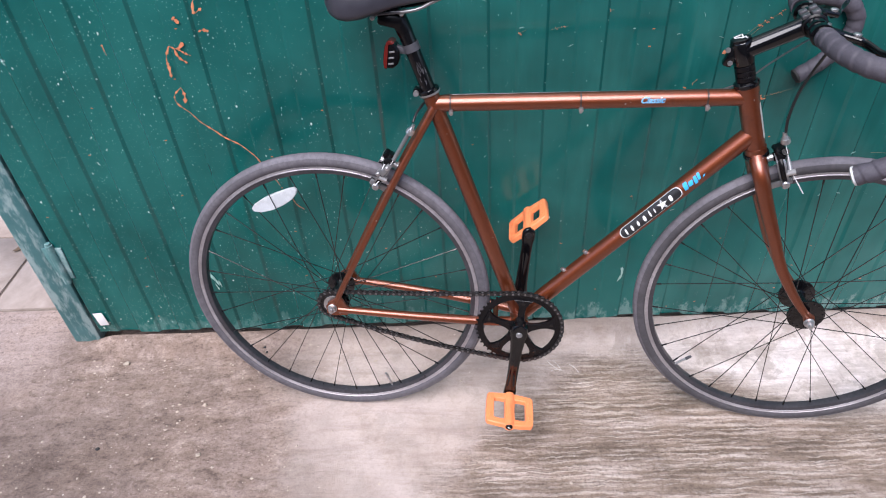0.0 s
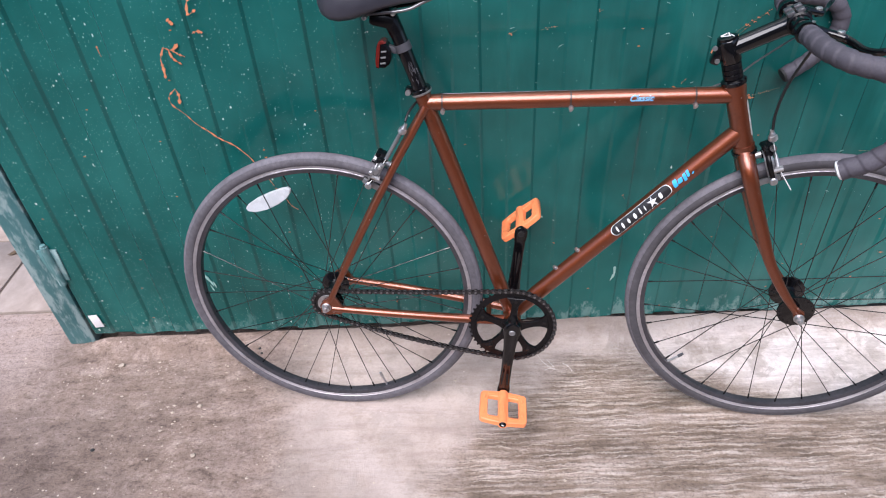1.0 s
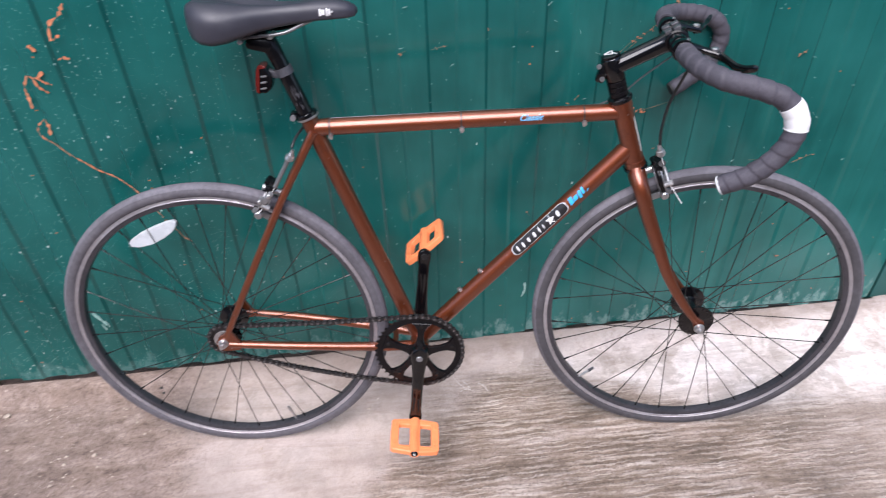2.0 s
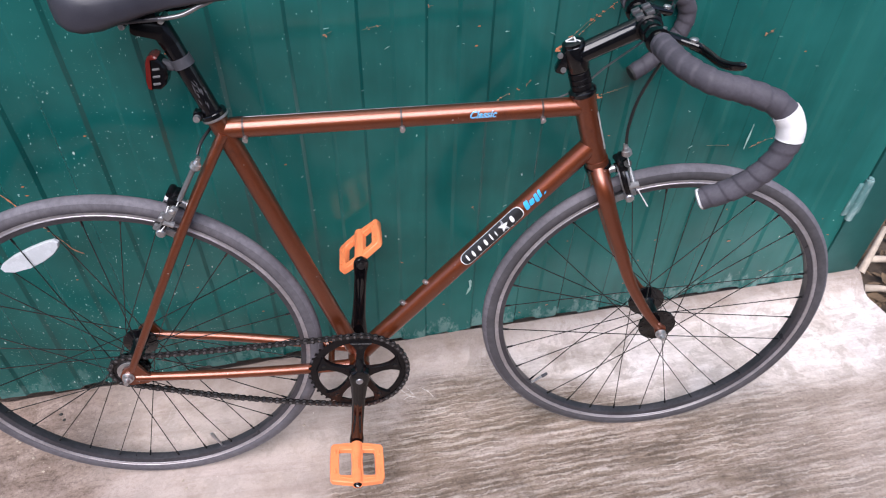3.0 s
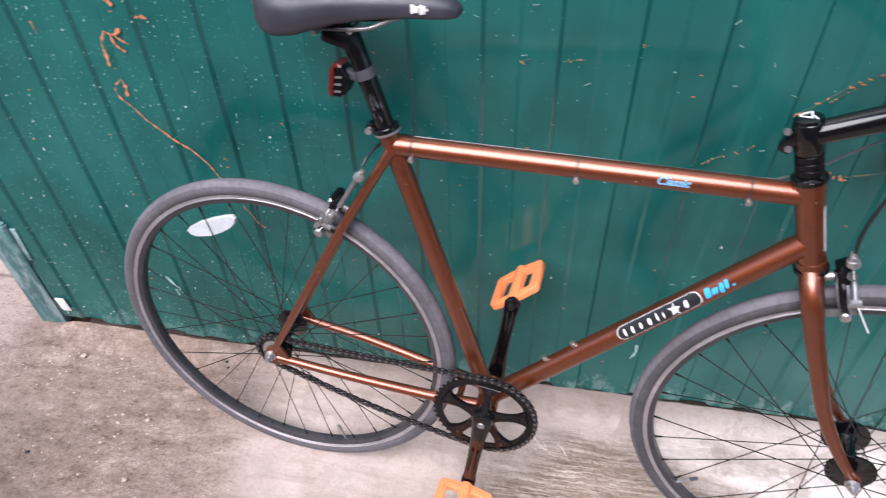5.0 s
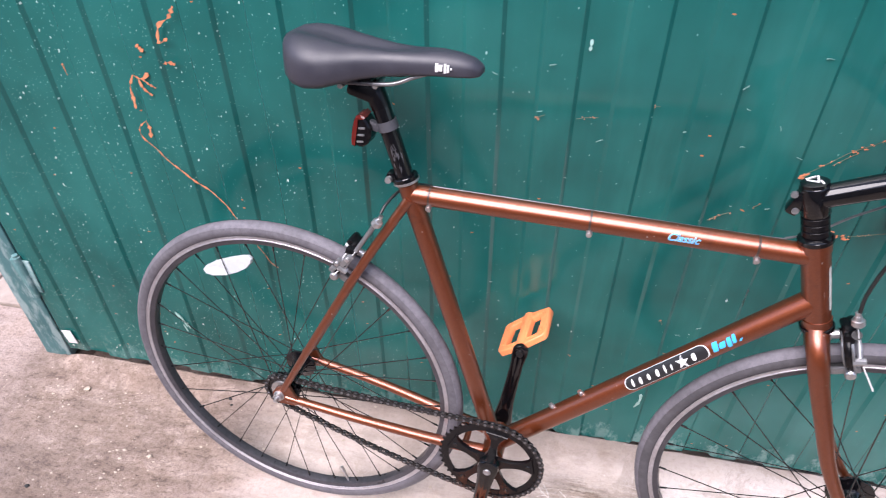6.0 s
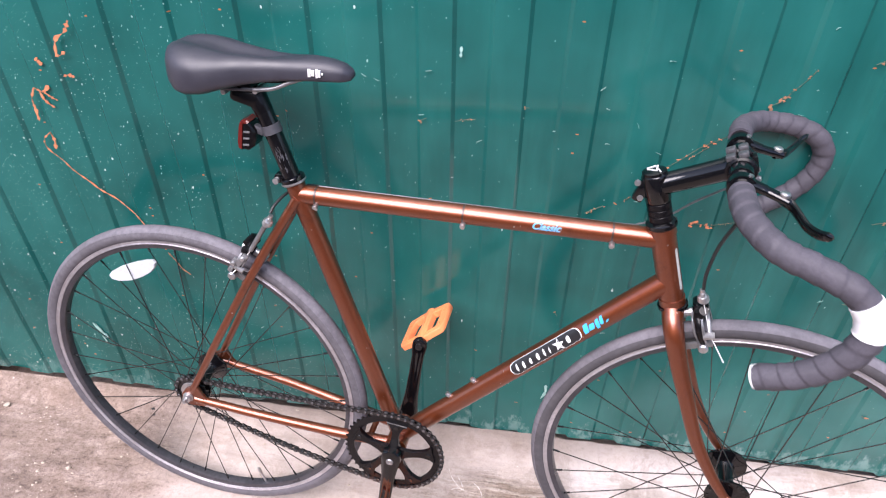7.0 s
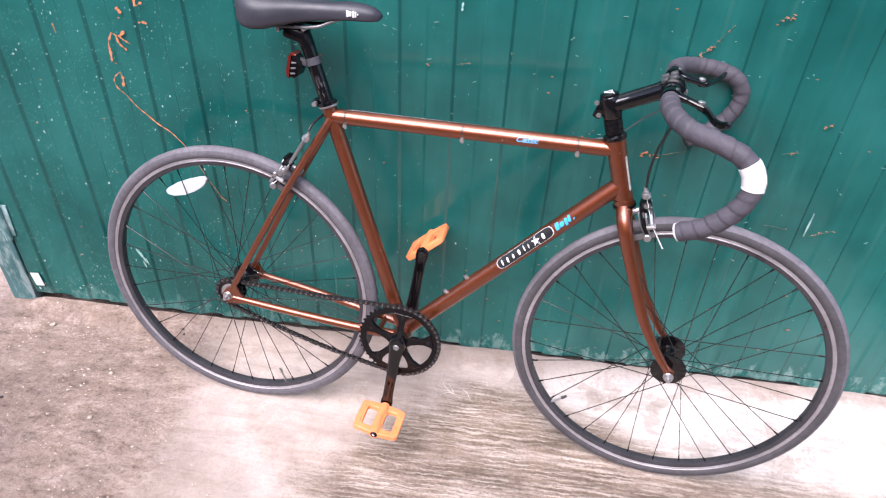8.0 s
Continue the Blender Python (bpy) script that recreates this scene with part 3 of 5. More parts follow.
def sheet():
    """Ribbed steel sheet: raised and sunk flats with steep narrow flanks, softly dented, with a bent hem."""
    stations = [X0]
    k0 = int(math.floor((X0 - RIDGE0) / PITCH)) - 1
    for k in range(k0, k0 + 26):
        a = RIDGE0 + k * PITCH
        for s in (a - SLOPE - 0.006, a - SLOPE, a, a + 0.006, a + 0.026, a + FLAT - 0.006, a + FLAT, a + FLAT + SLOPE, a + FLAT + SLOPE + 0.006, a + FLAT + SLOPE + 0.024):
            if X0 + 0.03 < s < X1 - 0.03:
                stations.append(s)
    stations += [X0 + 0.02, X1 - 0.02, X1]
    stations = sorted(stations)
    heights = [HEM + 0.002, HEM + 0.012, HEM + 0.03] + list(np.linspace(HEM + 0.06, TOP, 60))

    def relief(x):
        u = (x - RIDGE0) % PITCH
        if u <= FLAT + 1e-5:
            return 0.0
        if u < FLAT + SLOPE:
            return DEPTH * (u - FLAT) / SLOPE
        if u > PITCH - SLOPE:
            return DEPTH * (PITCH - u) / SLOPE
        return DEPTH

    front = []
    for z in heights:
        for x in stations:
            flat_end = 1.0 if X0 + 0.025 < x < X1 - 0.025 else 0.3
            y = relief(x) * flat_end
            dent = 0.005 * noise.noise(Vector((x * 2.6, 0.0, z * 1.7))) + 0.0022 * noise.noise(Vector((x * 9, 3.0, z * 4)))
            arc = math.exp(-((math.hypot(x - 0.08, z - 0.62) - 0.16) / 0.035) ** 2) if z > 0.60 else 0.0
            y += dent * 0.8 + 0.004 * arc
            lip = max(0.0, 1 - (z - HEM) / 0.05)
            y += lip * lip * 0.006 * noise.noise(Vector((x * 5, 7, 0)))
            zz = z + (lip * 0.007 * noise.noise(Vector((x * 6, 1, 2))) + lip * 0.004 * noise.noise(Vector((x * 24, 1, 2))) if lip > 0 else 0)
            front.append((x, y, zz))
    n, rows = len(stations), len(heights)
    back = [(x, y + 0.0012, z) for x, y, z in front]
    off = len(front)
    faces = []
    for j in range(rows - 1):
        for i in range(n - 1):
            a = j * n + i
            faces.append((a, a + 1, a + n + 1, a + n))
            faces.append((off + a, off + a + n, off + a + n + 1, off + a + 1))
    for i in range(n - 1):
        faces.append((i, off + i, off + i + 1, i + 1))
        t = (rows - 1) * n + i
        faces.append((t, t + 1, off + t + 1, off + t))
    for j in range(rows - 1):
        a, b = j * n, j * n + n - 1
        faces.append((a, a + n, off + a + n, off + a))
        faces.append((b, off + b, off + b + n, b + n))
    return front + back, faces


# unseen wall, added to block light so the slit under the gate stays dark
wall_n = part("added_wall_north", box(((X0 + X1) / 2, 0.24, 1.2), (X1 - X0 + 0.10, 0.12, 2.5), bevel=0.01), M_FARWALL)
tagged(wall_n, "unseen plain wall added behind the gate to keep its gap dark", "wall", kind="structure")
gate = new("gate")
gate.empty_display_size = 0.1
gate.location = (0, 0, 0)
tagged(gate, "dark green ribbed sheet-steel gate leaf, paint-spattered and scratched", "gate")
panel = part("sheet_panel", sheet(), M_GREEN, gate, "green ribbed steel sheet")
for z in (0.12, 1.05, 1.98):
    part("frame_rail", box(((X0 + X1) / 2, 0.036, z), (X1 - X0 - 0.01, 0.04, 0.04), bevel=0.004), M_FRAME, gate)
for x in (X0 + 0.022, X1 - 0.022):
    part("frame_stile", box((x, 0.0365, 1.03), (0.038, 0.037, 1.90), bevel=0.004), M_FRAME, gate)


def hinge(x, z, lean):
    geo = [tube([(x, -0.005, z - 0.062), (x, -0.005, z + 0.062)], 0.0095, 14),
           box((x + 0.012, -0.001, z), (0.022, 0.005, 0.10), (0, lean, 0), 0.002),
           box((x - 0.012, -0.001, z), (0.022, 0.005, 0.10), (0, -lean, 0), 0.002)]
    h = part("hinge", geo, M_HINGE, gate, "welded barrel hinge, paint rubbed pale")
    part("hinge_pin", tube([(x, -0.005, z + 0.062), (x, -0.005, z + 0.068)], 0.0065, 12), M_HINGE, h)


hinge(X0 - 0.005, 0.298, 3)
hinge(X0 - 0.004, 1.65, 3)
hinge(X1 + 0.004, 0.315, -3)
hinge(X1 + 0.002, 1.65, -3)


def gate_post(x0, x1, strip_x, paint, name_label):
    geo = [box(((x0 + x1) / 2, 0.043, 1.06), (x1 - x0, 0.08, 2.12), bevel=0.006)]
    p = part("gate_post", geo, paint)
    tagged(p, name_label, "post", kind="structure")
    part("post_cap", box(((x0 + x1) / 2, 0.043, 2.128), (x1 - x0 + 0.008, 0.088, 0.012), bevel=0.003), paint, p)
    # added strip whose dark colour stands for the shade in the gap
    part("gap_shade_strip", box((strip_x, 0.066, 1.04), (0.040, 0.012, 1.96), bevel=0.002), M_FRAME, p, "added dark strip standing for the shade in the gap")
    return p


gate_post(-0.824, -0.746, -0.735, M_POST, "square steel gate post, faded blue-green, paint chipped at the foot")
# unseen wall, added to cut low sky light and darken reflections on the bicycle
far_wall = part("added_wall_south", box((0.0, -4.4, 1.55), (14.0, 0.2, 3.2), bevel=0.02), M_FARWALL)
tagged(far_wall, "unseen plain wall added across the yard to block low sky light", "wall", kind="structure")
gate_post(1.684, 1.812, 1.676, M_POSTGREEN, "square steel gate post in dark green beside the slab's edge")

# ---- the bicycle: x forwards, y to its left, z up, the rear tyre standing at its origin ----
bike = new("bicycle")
bike.empty_display_size = 0.1
bike.matrix_world = pose(0, -0.2249, 0, 0, 0, -4.825) @ pose(0, 0, 0, -7.097, 0, 0)
tagged(bike, "copper-brown single-speed road bicycle with drop bar, leaning on the green gate", "bicycle")

RW = 0.339
REAR, FRONT, BB = Vector((0, 0, RW)), Vector((0.9892, 0, RW)), Vector((0.404, 0, 0.287))
SEAT_TOP = Vector((0.231, 0, 0.796))
HEAD_TOP, HEAD_LOW = Vector((0.787, 0, 0.808)), Vector((0.828, 0, 0.682))
AXIS = (HEAD_TOP - HEAD_LOW).normalized()
STEER = Matrix.Translation(HEAD_TOP) @ Matrix.Rotation(radians(-4.64), 4, AXIS) @ Matrix.Translation(-HEAD_TOP)

# frame tubes
TT0, TT1 = Vector((0.238, 0, 0.7785)), Vector((0.793, 0, 0.7875))
DT0, DT1 = BB + Vector((0.01, 0, 0.012)), Vector((0.812, 0, 0.718))
top_tube = part("top_tube", tube([TT0, TT1], 0.0152, 20), M_PAINT, bike)
down_tube = part("down_tube", tube([DT0, DT1], 0.0172, 20), M_PAINT, bike)
seat_dir = (SEAT_TOP - BB).normalized()
seat_tube = part("seat_tube", tube([BB, SEAT_TOP + seat_dir * 0.004], 0.0155, 20), M_PAINT, bike)
head_tube = part("head_tube", [tube([HEAD_LOW, HEAD_TOP], 0.0182, 24), tube([HEAD_LOW, HEAD_LOW + AXIS * 0.012], 0.0195, 24), tube([HEAD_TOP - AXIS * 0.012, HEAD_TOP], 0.0195, 24)], M_PAINT, bike)
part("bottom_bracket_shell", revolve([(0.018, -0.034), (0.0205, -0.033), (0.0205, 0.033), (0.018, 0.034)], BB, 28), M_PAINT, bike)
for s in (-1, 1):
    st = spline([SEAT_TOP - seat_dir * 0.022 + Vector((0, s * 0.012, 0)), (0.165, s * 0.030, 0.650), (0.09, s * 0.046, 0.510), (0.008, s * 0.056, 0.352)])
    part("seat_stay", tube(st, lambda u: 0.0080 - 0.0015 * u, 14), M_PAINT, bike)
    ch = spline([BB + Vector((-0.012, s * 0.024, 0)), (0.30, s * 0.036, 0.298), (0.15, s * 0.050, 0.318), (0.012, s * 0.056, 0.334)])
    part("chain_stay", tube(ch, lambda u: 0.0112 - 0.0035 * u, 14), M_PAINT, bike)
    drop = [(-0.013, 0.324), (-0.014, 0.342), (-0.004, 0.357), (0.020, 0.370), (0.032, 0.345), (0.045, 0.330), (0.030, 0.320), (0.0, 0.318)]
    part("dropout", plate(drop, s * 0.056 - 0.0035, s * 0.056 + 0.0035, 0.001), M_PAINT, bike)
part("seat_stay_bridge", tube([(0.140, -0.036, 0.610), (0.140, 0.036, 0.610)], 0.006, 12), M_PAINT, bike)
part("chain_stay_bridge", tube([(0.352, -0.028, 0.293), (0.352, 0.028, 0.293)], 0.006, 12), M_PAINT, bike)

# prints on the tubes, as plain shapes
part("decal_border", wrap(DT0, DT1, 0.0172, 0.280, 0.425, -16, 62, 0.0005, 0.011), M_PALE, down_tube, "silver rim of an oblong decal")
part("decal", wrap(DT0, DT1, 0.0172, 0.2818, 0.4232, -12.5, 58.5, 0.0009, 0.010), M_DECAL, down_tube, "black oblong decal with rounded ends")
for i, (a, w) in enumerate(((0.292, 0.004), (0.305, 0.005), (0.320, 0.005), (0.335, 0.006), (0.350, 0.0035), (0.361, 0.0028), (0.397, 0.007))):
    part("print_bar", wrap(DT0, DT1, 0.0172, a, a + w, (2, 0, 4, 2, 0, 2, 2)[i], (44, 38, 36, 38, 46, 36, 38)[i], 0.0013, 0.002, 0.001), M_PALE, down_tube)
star_v = []
for k in range(11):
    r, a = (0.0 if k == 10 else 0.0108 if k % 2 == 0 else 0.0043), radians(80 + 36 * k)
    turn = radians(21) + r * math.sin(a) / 0.0172
    star_v.append(DT0 + (DT1 - DT0).normalized() * (0.3815 + r * math.cos(a)) + (Vector((0, -1, 0)) * math.cos(turn) + Vector((-(DT1 - DT0).normalized().z, 0, (DT1 - DT0).normalized().x)) * math.sin(turn)) * 0.0187)
part("print_star", (star_v, [(10, k, (k + 1) % 10) for k in range(10)]), M_PALE, down_tube, "small white five-pointed star", smooth=False)
for a, w, lo, hi in ((0.431, 0.009, -2, 46), (0.441, 0.010, 2, 32), (0.453, 0.007, -8, 40), (0.462, 0.006, 2, 44), (0.471, 0.004, 0, 12)):
    part("print_bar", wrap(DT0, DT1, 0.0172, a, a + w, lo, hi, 0.0006, 0.001, 0.002), M_BLUE, down_tube, "sky-blue print")


def lettering(name, words, size, swell, s0, a0, lift, mat, parent, label):
    """Slanted letters wrapped on the top tube from s0 metres along it, a0 degrees up from its open side."""
    cu = bpy.data.curves.new("letters", "FONT")
    cu.body, cu.size, cu.shear, cu.offset, cu.space_character = words, size, 0.35, swell, 1.0
    ob = new("letters", cu)
    me = bpy.data.meshes.new_from_object(ob.evaluated_get(bpy.context.evaluated_depsgraph_get()))
    bpy.data.objects.remove(ob)
    d = (TT1 - TT0).normalized()
    out = Vector((0, -1, 0))
    upw = Vector((-d.z, 0, d.x))
    for v in me.vertices:
        a = radians(a0) + v.co.y / 0.0152
        v.co = TT0 + d * (s0 + v.co.x) + (out * math.cos(a) + upw * math.sin(a)) * (0.0152 + lift)
    me.name = name
    me.materials.clear()
    me.materials.append(mat)
    return part(name, me, None, parent, label)


lettering("lettering_edge", "Classic", 0.0150, 0.0004, 0.3680, -7, 0.0005, M_PALE, top_tube, "pale edge of the lettering")
lettering("lettering", "Classic", 0.0150, 0.0001, 0.3680, -7, 0.0009, M_BLUE, top_tube, "small slanted sky-blue lettering")
part("head_badge", wrap(HEAD_LOW, HEAD_TOP, 0.0182, 0.030, 0.100, 44, 61, 0.0006, 0.004), M_BADGE, head_tube, "narrow pale label")

# cable clips, bosses
for x in (0.268, 0.503, 0.722):
    z = 0.7785 + (x - 0.238) * 0.0162
    part("cable_clip", [revolve([(0.0153, -0.0016), (0.0158, -0.0016), (0.0158, 0.0016), (0.0153, 0.0016)], (0, 0, 0), 24, True)], M_CLIP, top_tube, m=pose(x, 0, z, 0, 0, 90))
    part("clip_bolt", [moved(revolve([(0.0, -0.006), (0.0042, -0.005), (0.0042, 0.003), (0.0032, 0.005), (0.0, 0.006)], (0, 0, 0), 14), pose(x + 0.001, -0.0135, z - 0.0115, 20, 0, 0)), box((x + 0.001, -0.0125, z - 0.0175), (0.005, 0.004, 0.004), bevel=0.001)], M_SILVER, top_tube, "chrome clamp bolt")
dt_dir = (DT1 - DT0).normalized()
dt_up = Vector((-dt_dir.z, 0, dt_dir.x))
for s in (0.137, 0.199):
    p = DT0 + dt_dir * s
    part("bottle_boss", [tube([p + dt_up * 0.016, p + dt_up * 0.021], 0.0048, 12), tube([p + dt_up * 0.0205, p + dt_up * 0.0245], 0.0038, 12)], M_SILVER, down_tube, "silver bottle-cage screw")

# seat clamp, post, saddle
clamp = part("seat_clamp", [tube([SEAT_TOP + seat_dir * 0.004, SEAT_TOP + seat_dir * 0.005, SEAT_TOP + seat_dir * 0.011, SEAT_TOP + seat_dir * 0.012], [0.0185, 0.0195, 0.0195, 0.0185], 24), box(SEAT_TOP + Vector((-0.024, 0, 0.007)), (0.014, 0.018, 0.012), (0, 19, 0), 0.002)], M_BLACK, bike)
part("clamp_bolt", tube([SEAT_TOP + Vector((-0.025, -0.016, 0.006)), SEAT_TOP + Vector((-0.025, 0.016, 0.006))], 0.0050, 12), M_SILVER, clamp, "chrome clamp bolt")
part("clamp_rim", tube([SEAT_TOP + seat_dir * 0.0005, SEAT_TOP + seat_dir * 0.0020, SEAT_TOP + seat_dir * 0.0052], [0.0180, 0.0200, 0.0202], 24), M_SILVER, clamp, "bright lower rim of the seat clamp")
POST_TOP = Vector((0.1865, 0, 0.925))
post_dir = (POST_TOP - SEAT_TOP).normalized()
seat_post = part("seat_post", tube([SEAT_TOP - seat_dir * 0.02, POST_TOP - post_dir * 0.008], 0.0136, 22), M_POSTALLOY, bike, "black alloy seat post, scuffed above the clamp")
head_geo = [tube([POST_TOP - post_dir * 0.018, POST_TOP + Vector((-0.004, 0, 0.006)), POST_TOP + Vector((-0.020, 0, 0.012))], [0.0140, 0.0160, 0.0150], 18),
            box(POST_TOP + Vector((-0.018, 0, 0.006)), (0.046, 0.034, 0.024), (0, 14, 0), 0.008),
            box(POST_TOP + Vector((-0.022, 0, 0.026)), (0.046, 0.046, 0.010), (0, -4, 0), 0.003)]
post_clamp = part("seat_post_clamp", head_geo, M_SATIN, seat_post)
for s in (-1, 1):
    part("rail_cradle", box(POST_TOP + Vector((-0.022, s * 0.0225, 0.0215)), (0.050, 0.007, 0.005), (0, -4, 0), 0.0015), M_LUG, post_clamp, "worn rail cradle")
for dx, dz in ((-0.047, 0.013), (0.004, 0.019)):
    p = POST_TOP + Vector((dx, -0.012, dz))
    part("clamp_bolt", tube([p - Vector((0, 0.0085, 0)), p - Vector((0, 0.0075, 0)), p + Vector((0, 0.024, 0))], [0.0030, 0.0042, 0.0042], 12), M_SILVER, post_clamp, "silver clamp bolt")
for s0, a0, a1, wid in ((0.030, -10, 25, 0.010), (0.046, -5, 45, 0.006), (0.038, 20, 55, 0.008), (0.054, 5, 30, 0.007)):
    for k in range(4):
        da, ds = random.uniform(-8, 26), random.uniform(-0.008, 0.008)
        part("scuff", wrap(SEAT_TOP, POST_TOP, 0.0136, s0 + ds, s0 + ds + random.uniform(0.002, 0.009), a0 + da, a0 + da + random.uniform(3, 11), 0.0003, 0.001, random.uniform(-0.006, 0.008)), M_LUG, seat_post, "grey scuff")


def saddle_shell():
    rows = [(0.0590, 0.012, 0.992, 0.974), (0.0630, 0.029, 1.001, 0.958), (0.072, 0.046, 1.0060, 0.945), (0.086, 0.059, 1.0075, 0.9385), (0.104, 0.0675, 1.0065, 0.937), (0.127, 0.0670, 1.0035, 0.940),
            (0.150, 0.0575, 1.0000, 0.947), (0.178, 0.0435, 0.9975, 0.954), (0.207, 0.033, 0.9965, 0.959), (0.240, 0.0265, 0.9960, 0.963),
            (0.275, 0.0235, 0.9950, 0.966), (0.303, 0.0210, 0.9930, 0.967), (0.322, 0.0170, 0.9885, 0.968), (0.332, 0.0105, 0.983, 0.970), (0.3360, 0.004, 0.979, 0.975)]
    rings = []
    for x, w, top, low in rows:
        ring = []
        mid = low + (top - low) * 0.45
        for k in range(48):
            a = 2 * math.pi * k / 48
            c, s = math.cos(a), math.sin(a)
            y = w * math.copysign(abs(c) ** 0.75, c)
            z = mid + (top - mid) * abs(s) ** 0.7 if s > 0 else mid - (mid - low) * (abs(s) ** 0.35) * (1 if abs(c) > 0.5 else 0.55)
            crest = (0.0035 if x > 0.17 else 0.001) * (1 - (y / max(w, 0.001)) ** 2) * (1 if s > 0 else 0)
            dip = 0.0130 * math.exp(-(y / 0.018) ** 2) * (math.sin(math.pi * (x - 0.060) / 0.20) ** 0.6 if s > 0 and 0.060 < x < 0.26 else 0)
            ring.append((x, y, z + crest - dip))
        rings.append(ring)
    return loft(rings)


saddle = part("saddle", saddle_shell(), M_SADDLE, bike, "black smooth vinyl saddle")
for s in (-1, 1):
    rail = spline([(0.268, s * 0.012, 0.970), (0.243, s * 0.016, 0.961), (0.212, s * 0.021, 0.950), (0.150, s * 0.022, 0.946), (0.110, s * 0.026, 0.948), (0.068, s * 0.036, 0.958)])
    part("rail", tube(rail, 0.0031, 10), M_PALEALLOY if s < 0 else M_SATIN, saddle, "bright steel saddle rail")
for i, (x, w, h) in enumerate(((0.2785, 0.004, 0.011), (0.2835, 0.005, 0.008), (0.2895, 0.003, 0.012), (0.2935, 0.003, 0.010), (0.2975, 0.002, 0.003))):
    part("print_bar", box((x, -0.0236 + 0.0001 * i, 0.981), (w, 0.003, h), (0, 0, 3), 0.0004), M_WHITE, saddle, "white print")

# tail light on the post
light_p = SEAT_TOP + post_dir * 0.092
strap = part("tail_light", [tube([light_p - post_dir * 0.007, light_p + post_dir * 0.007], 0.0152, 22), box(light_p + Vector((-0.020, -0.002, -0.003)), (0.020, 0.012, 0.012), (0, 17, 0), 0.002)], M_GREY, bike, "small rear lamp on a grey strap")
lamp_m = pose(light_p.x - 0.035, -0.002, light_p.z - 0.011, 0, 9, 0)
body = [(-0.006, -0.0235), (0.005, -0.0225), (0.0135, -0.0140), (0.0160, -0.002), (0.0135, 0.0105), (0.006, 0.0195), (-0.002, 0.0235), (-0.006, 0.0235)]
part("lamp_body", moved(plate(body, -0.015, 0.015, 0.003), lamp_m), M_SATIN, strap, "black ribbed lamp housing")
for k in (-1, 0, 1):
    part("rib", moved(box((0.0015, -0.0155, -0.003 + k * 0.0105), (0.010, 0.003, 0.0030), (0, -14, 0), 0.0008), lamp_m), M_PALEALLOY, strap, "pale worn rib")
glass = [(-0.0055, -0.0250), (-0.0105, -0.0240), (-0.0128, -0.0150), (-0.0135, 0.0), (-0.0125, 0.0150), (-0.0095, 0.0230), (-0.003, 0.0262), (0.004, 0.0235), (-0.0055, 0.0215)]
part("lens", moved(plate(glass, -0.0155, 0.0155, 0.0024), lamp_m), M_RED, strap, "red lamp lens")

# ---- wheels ----


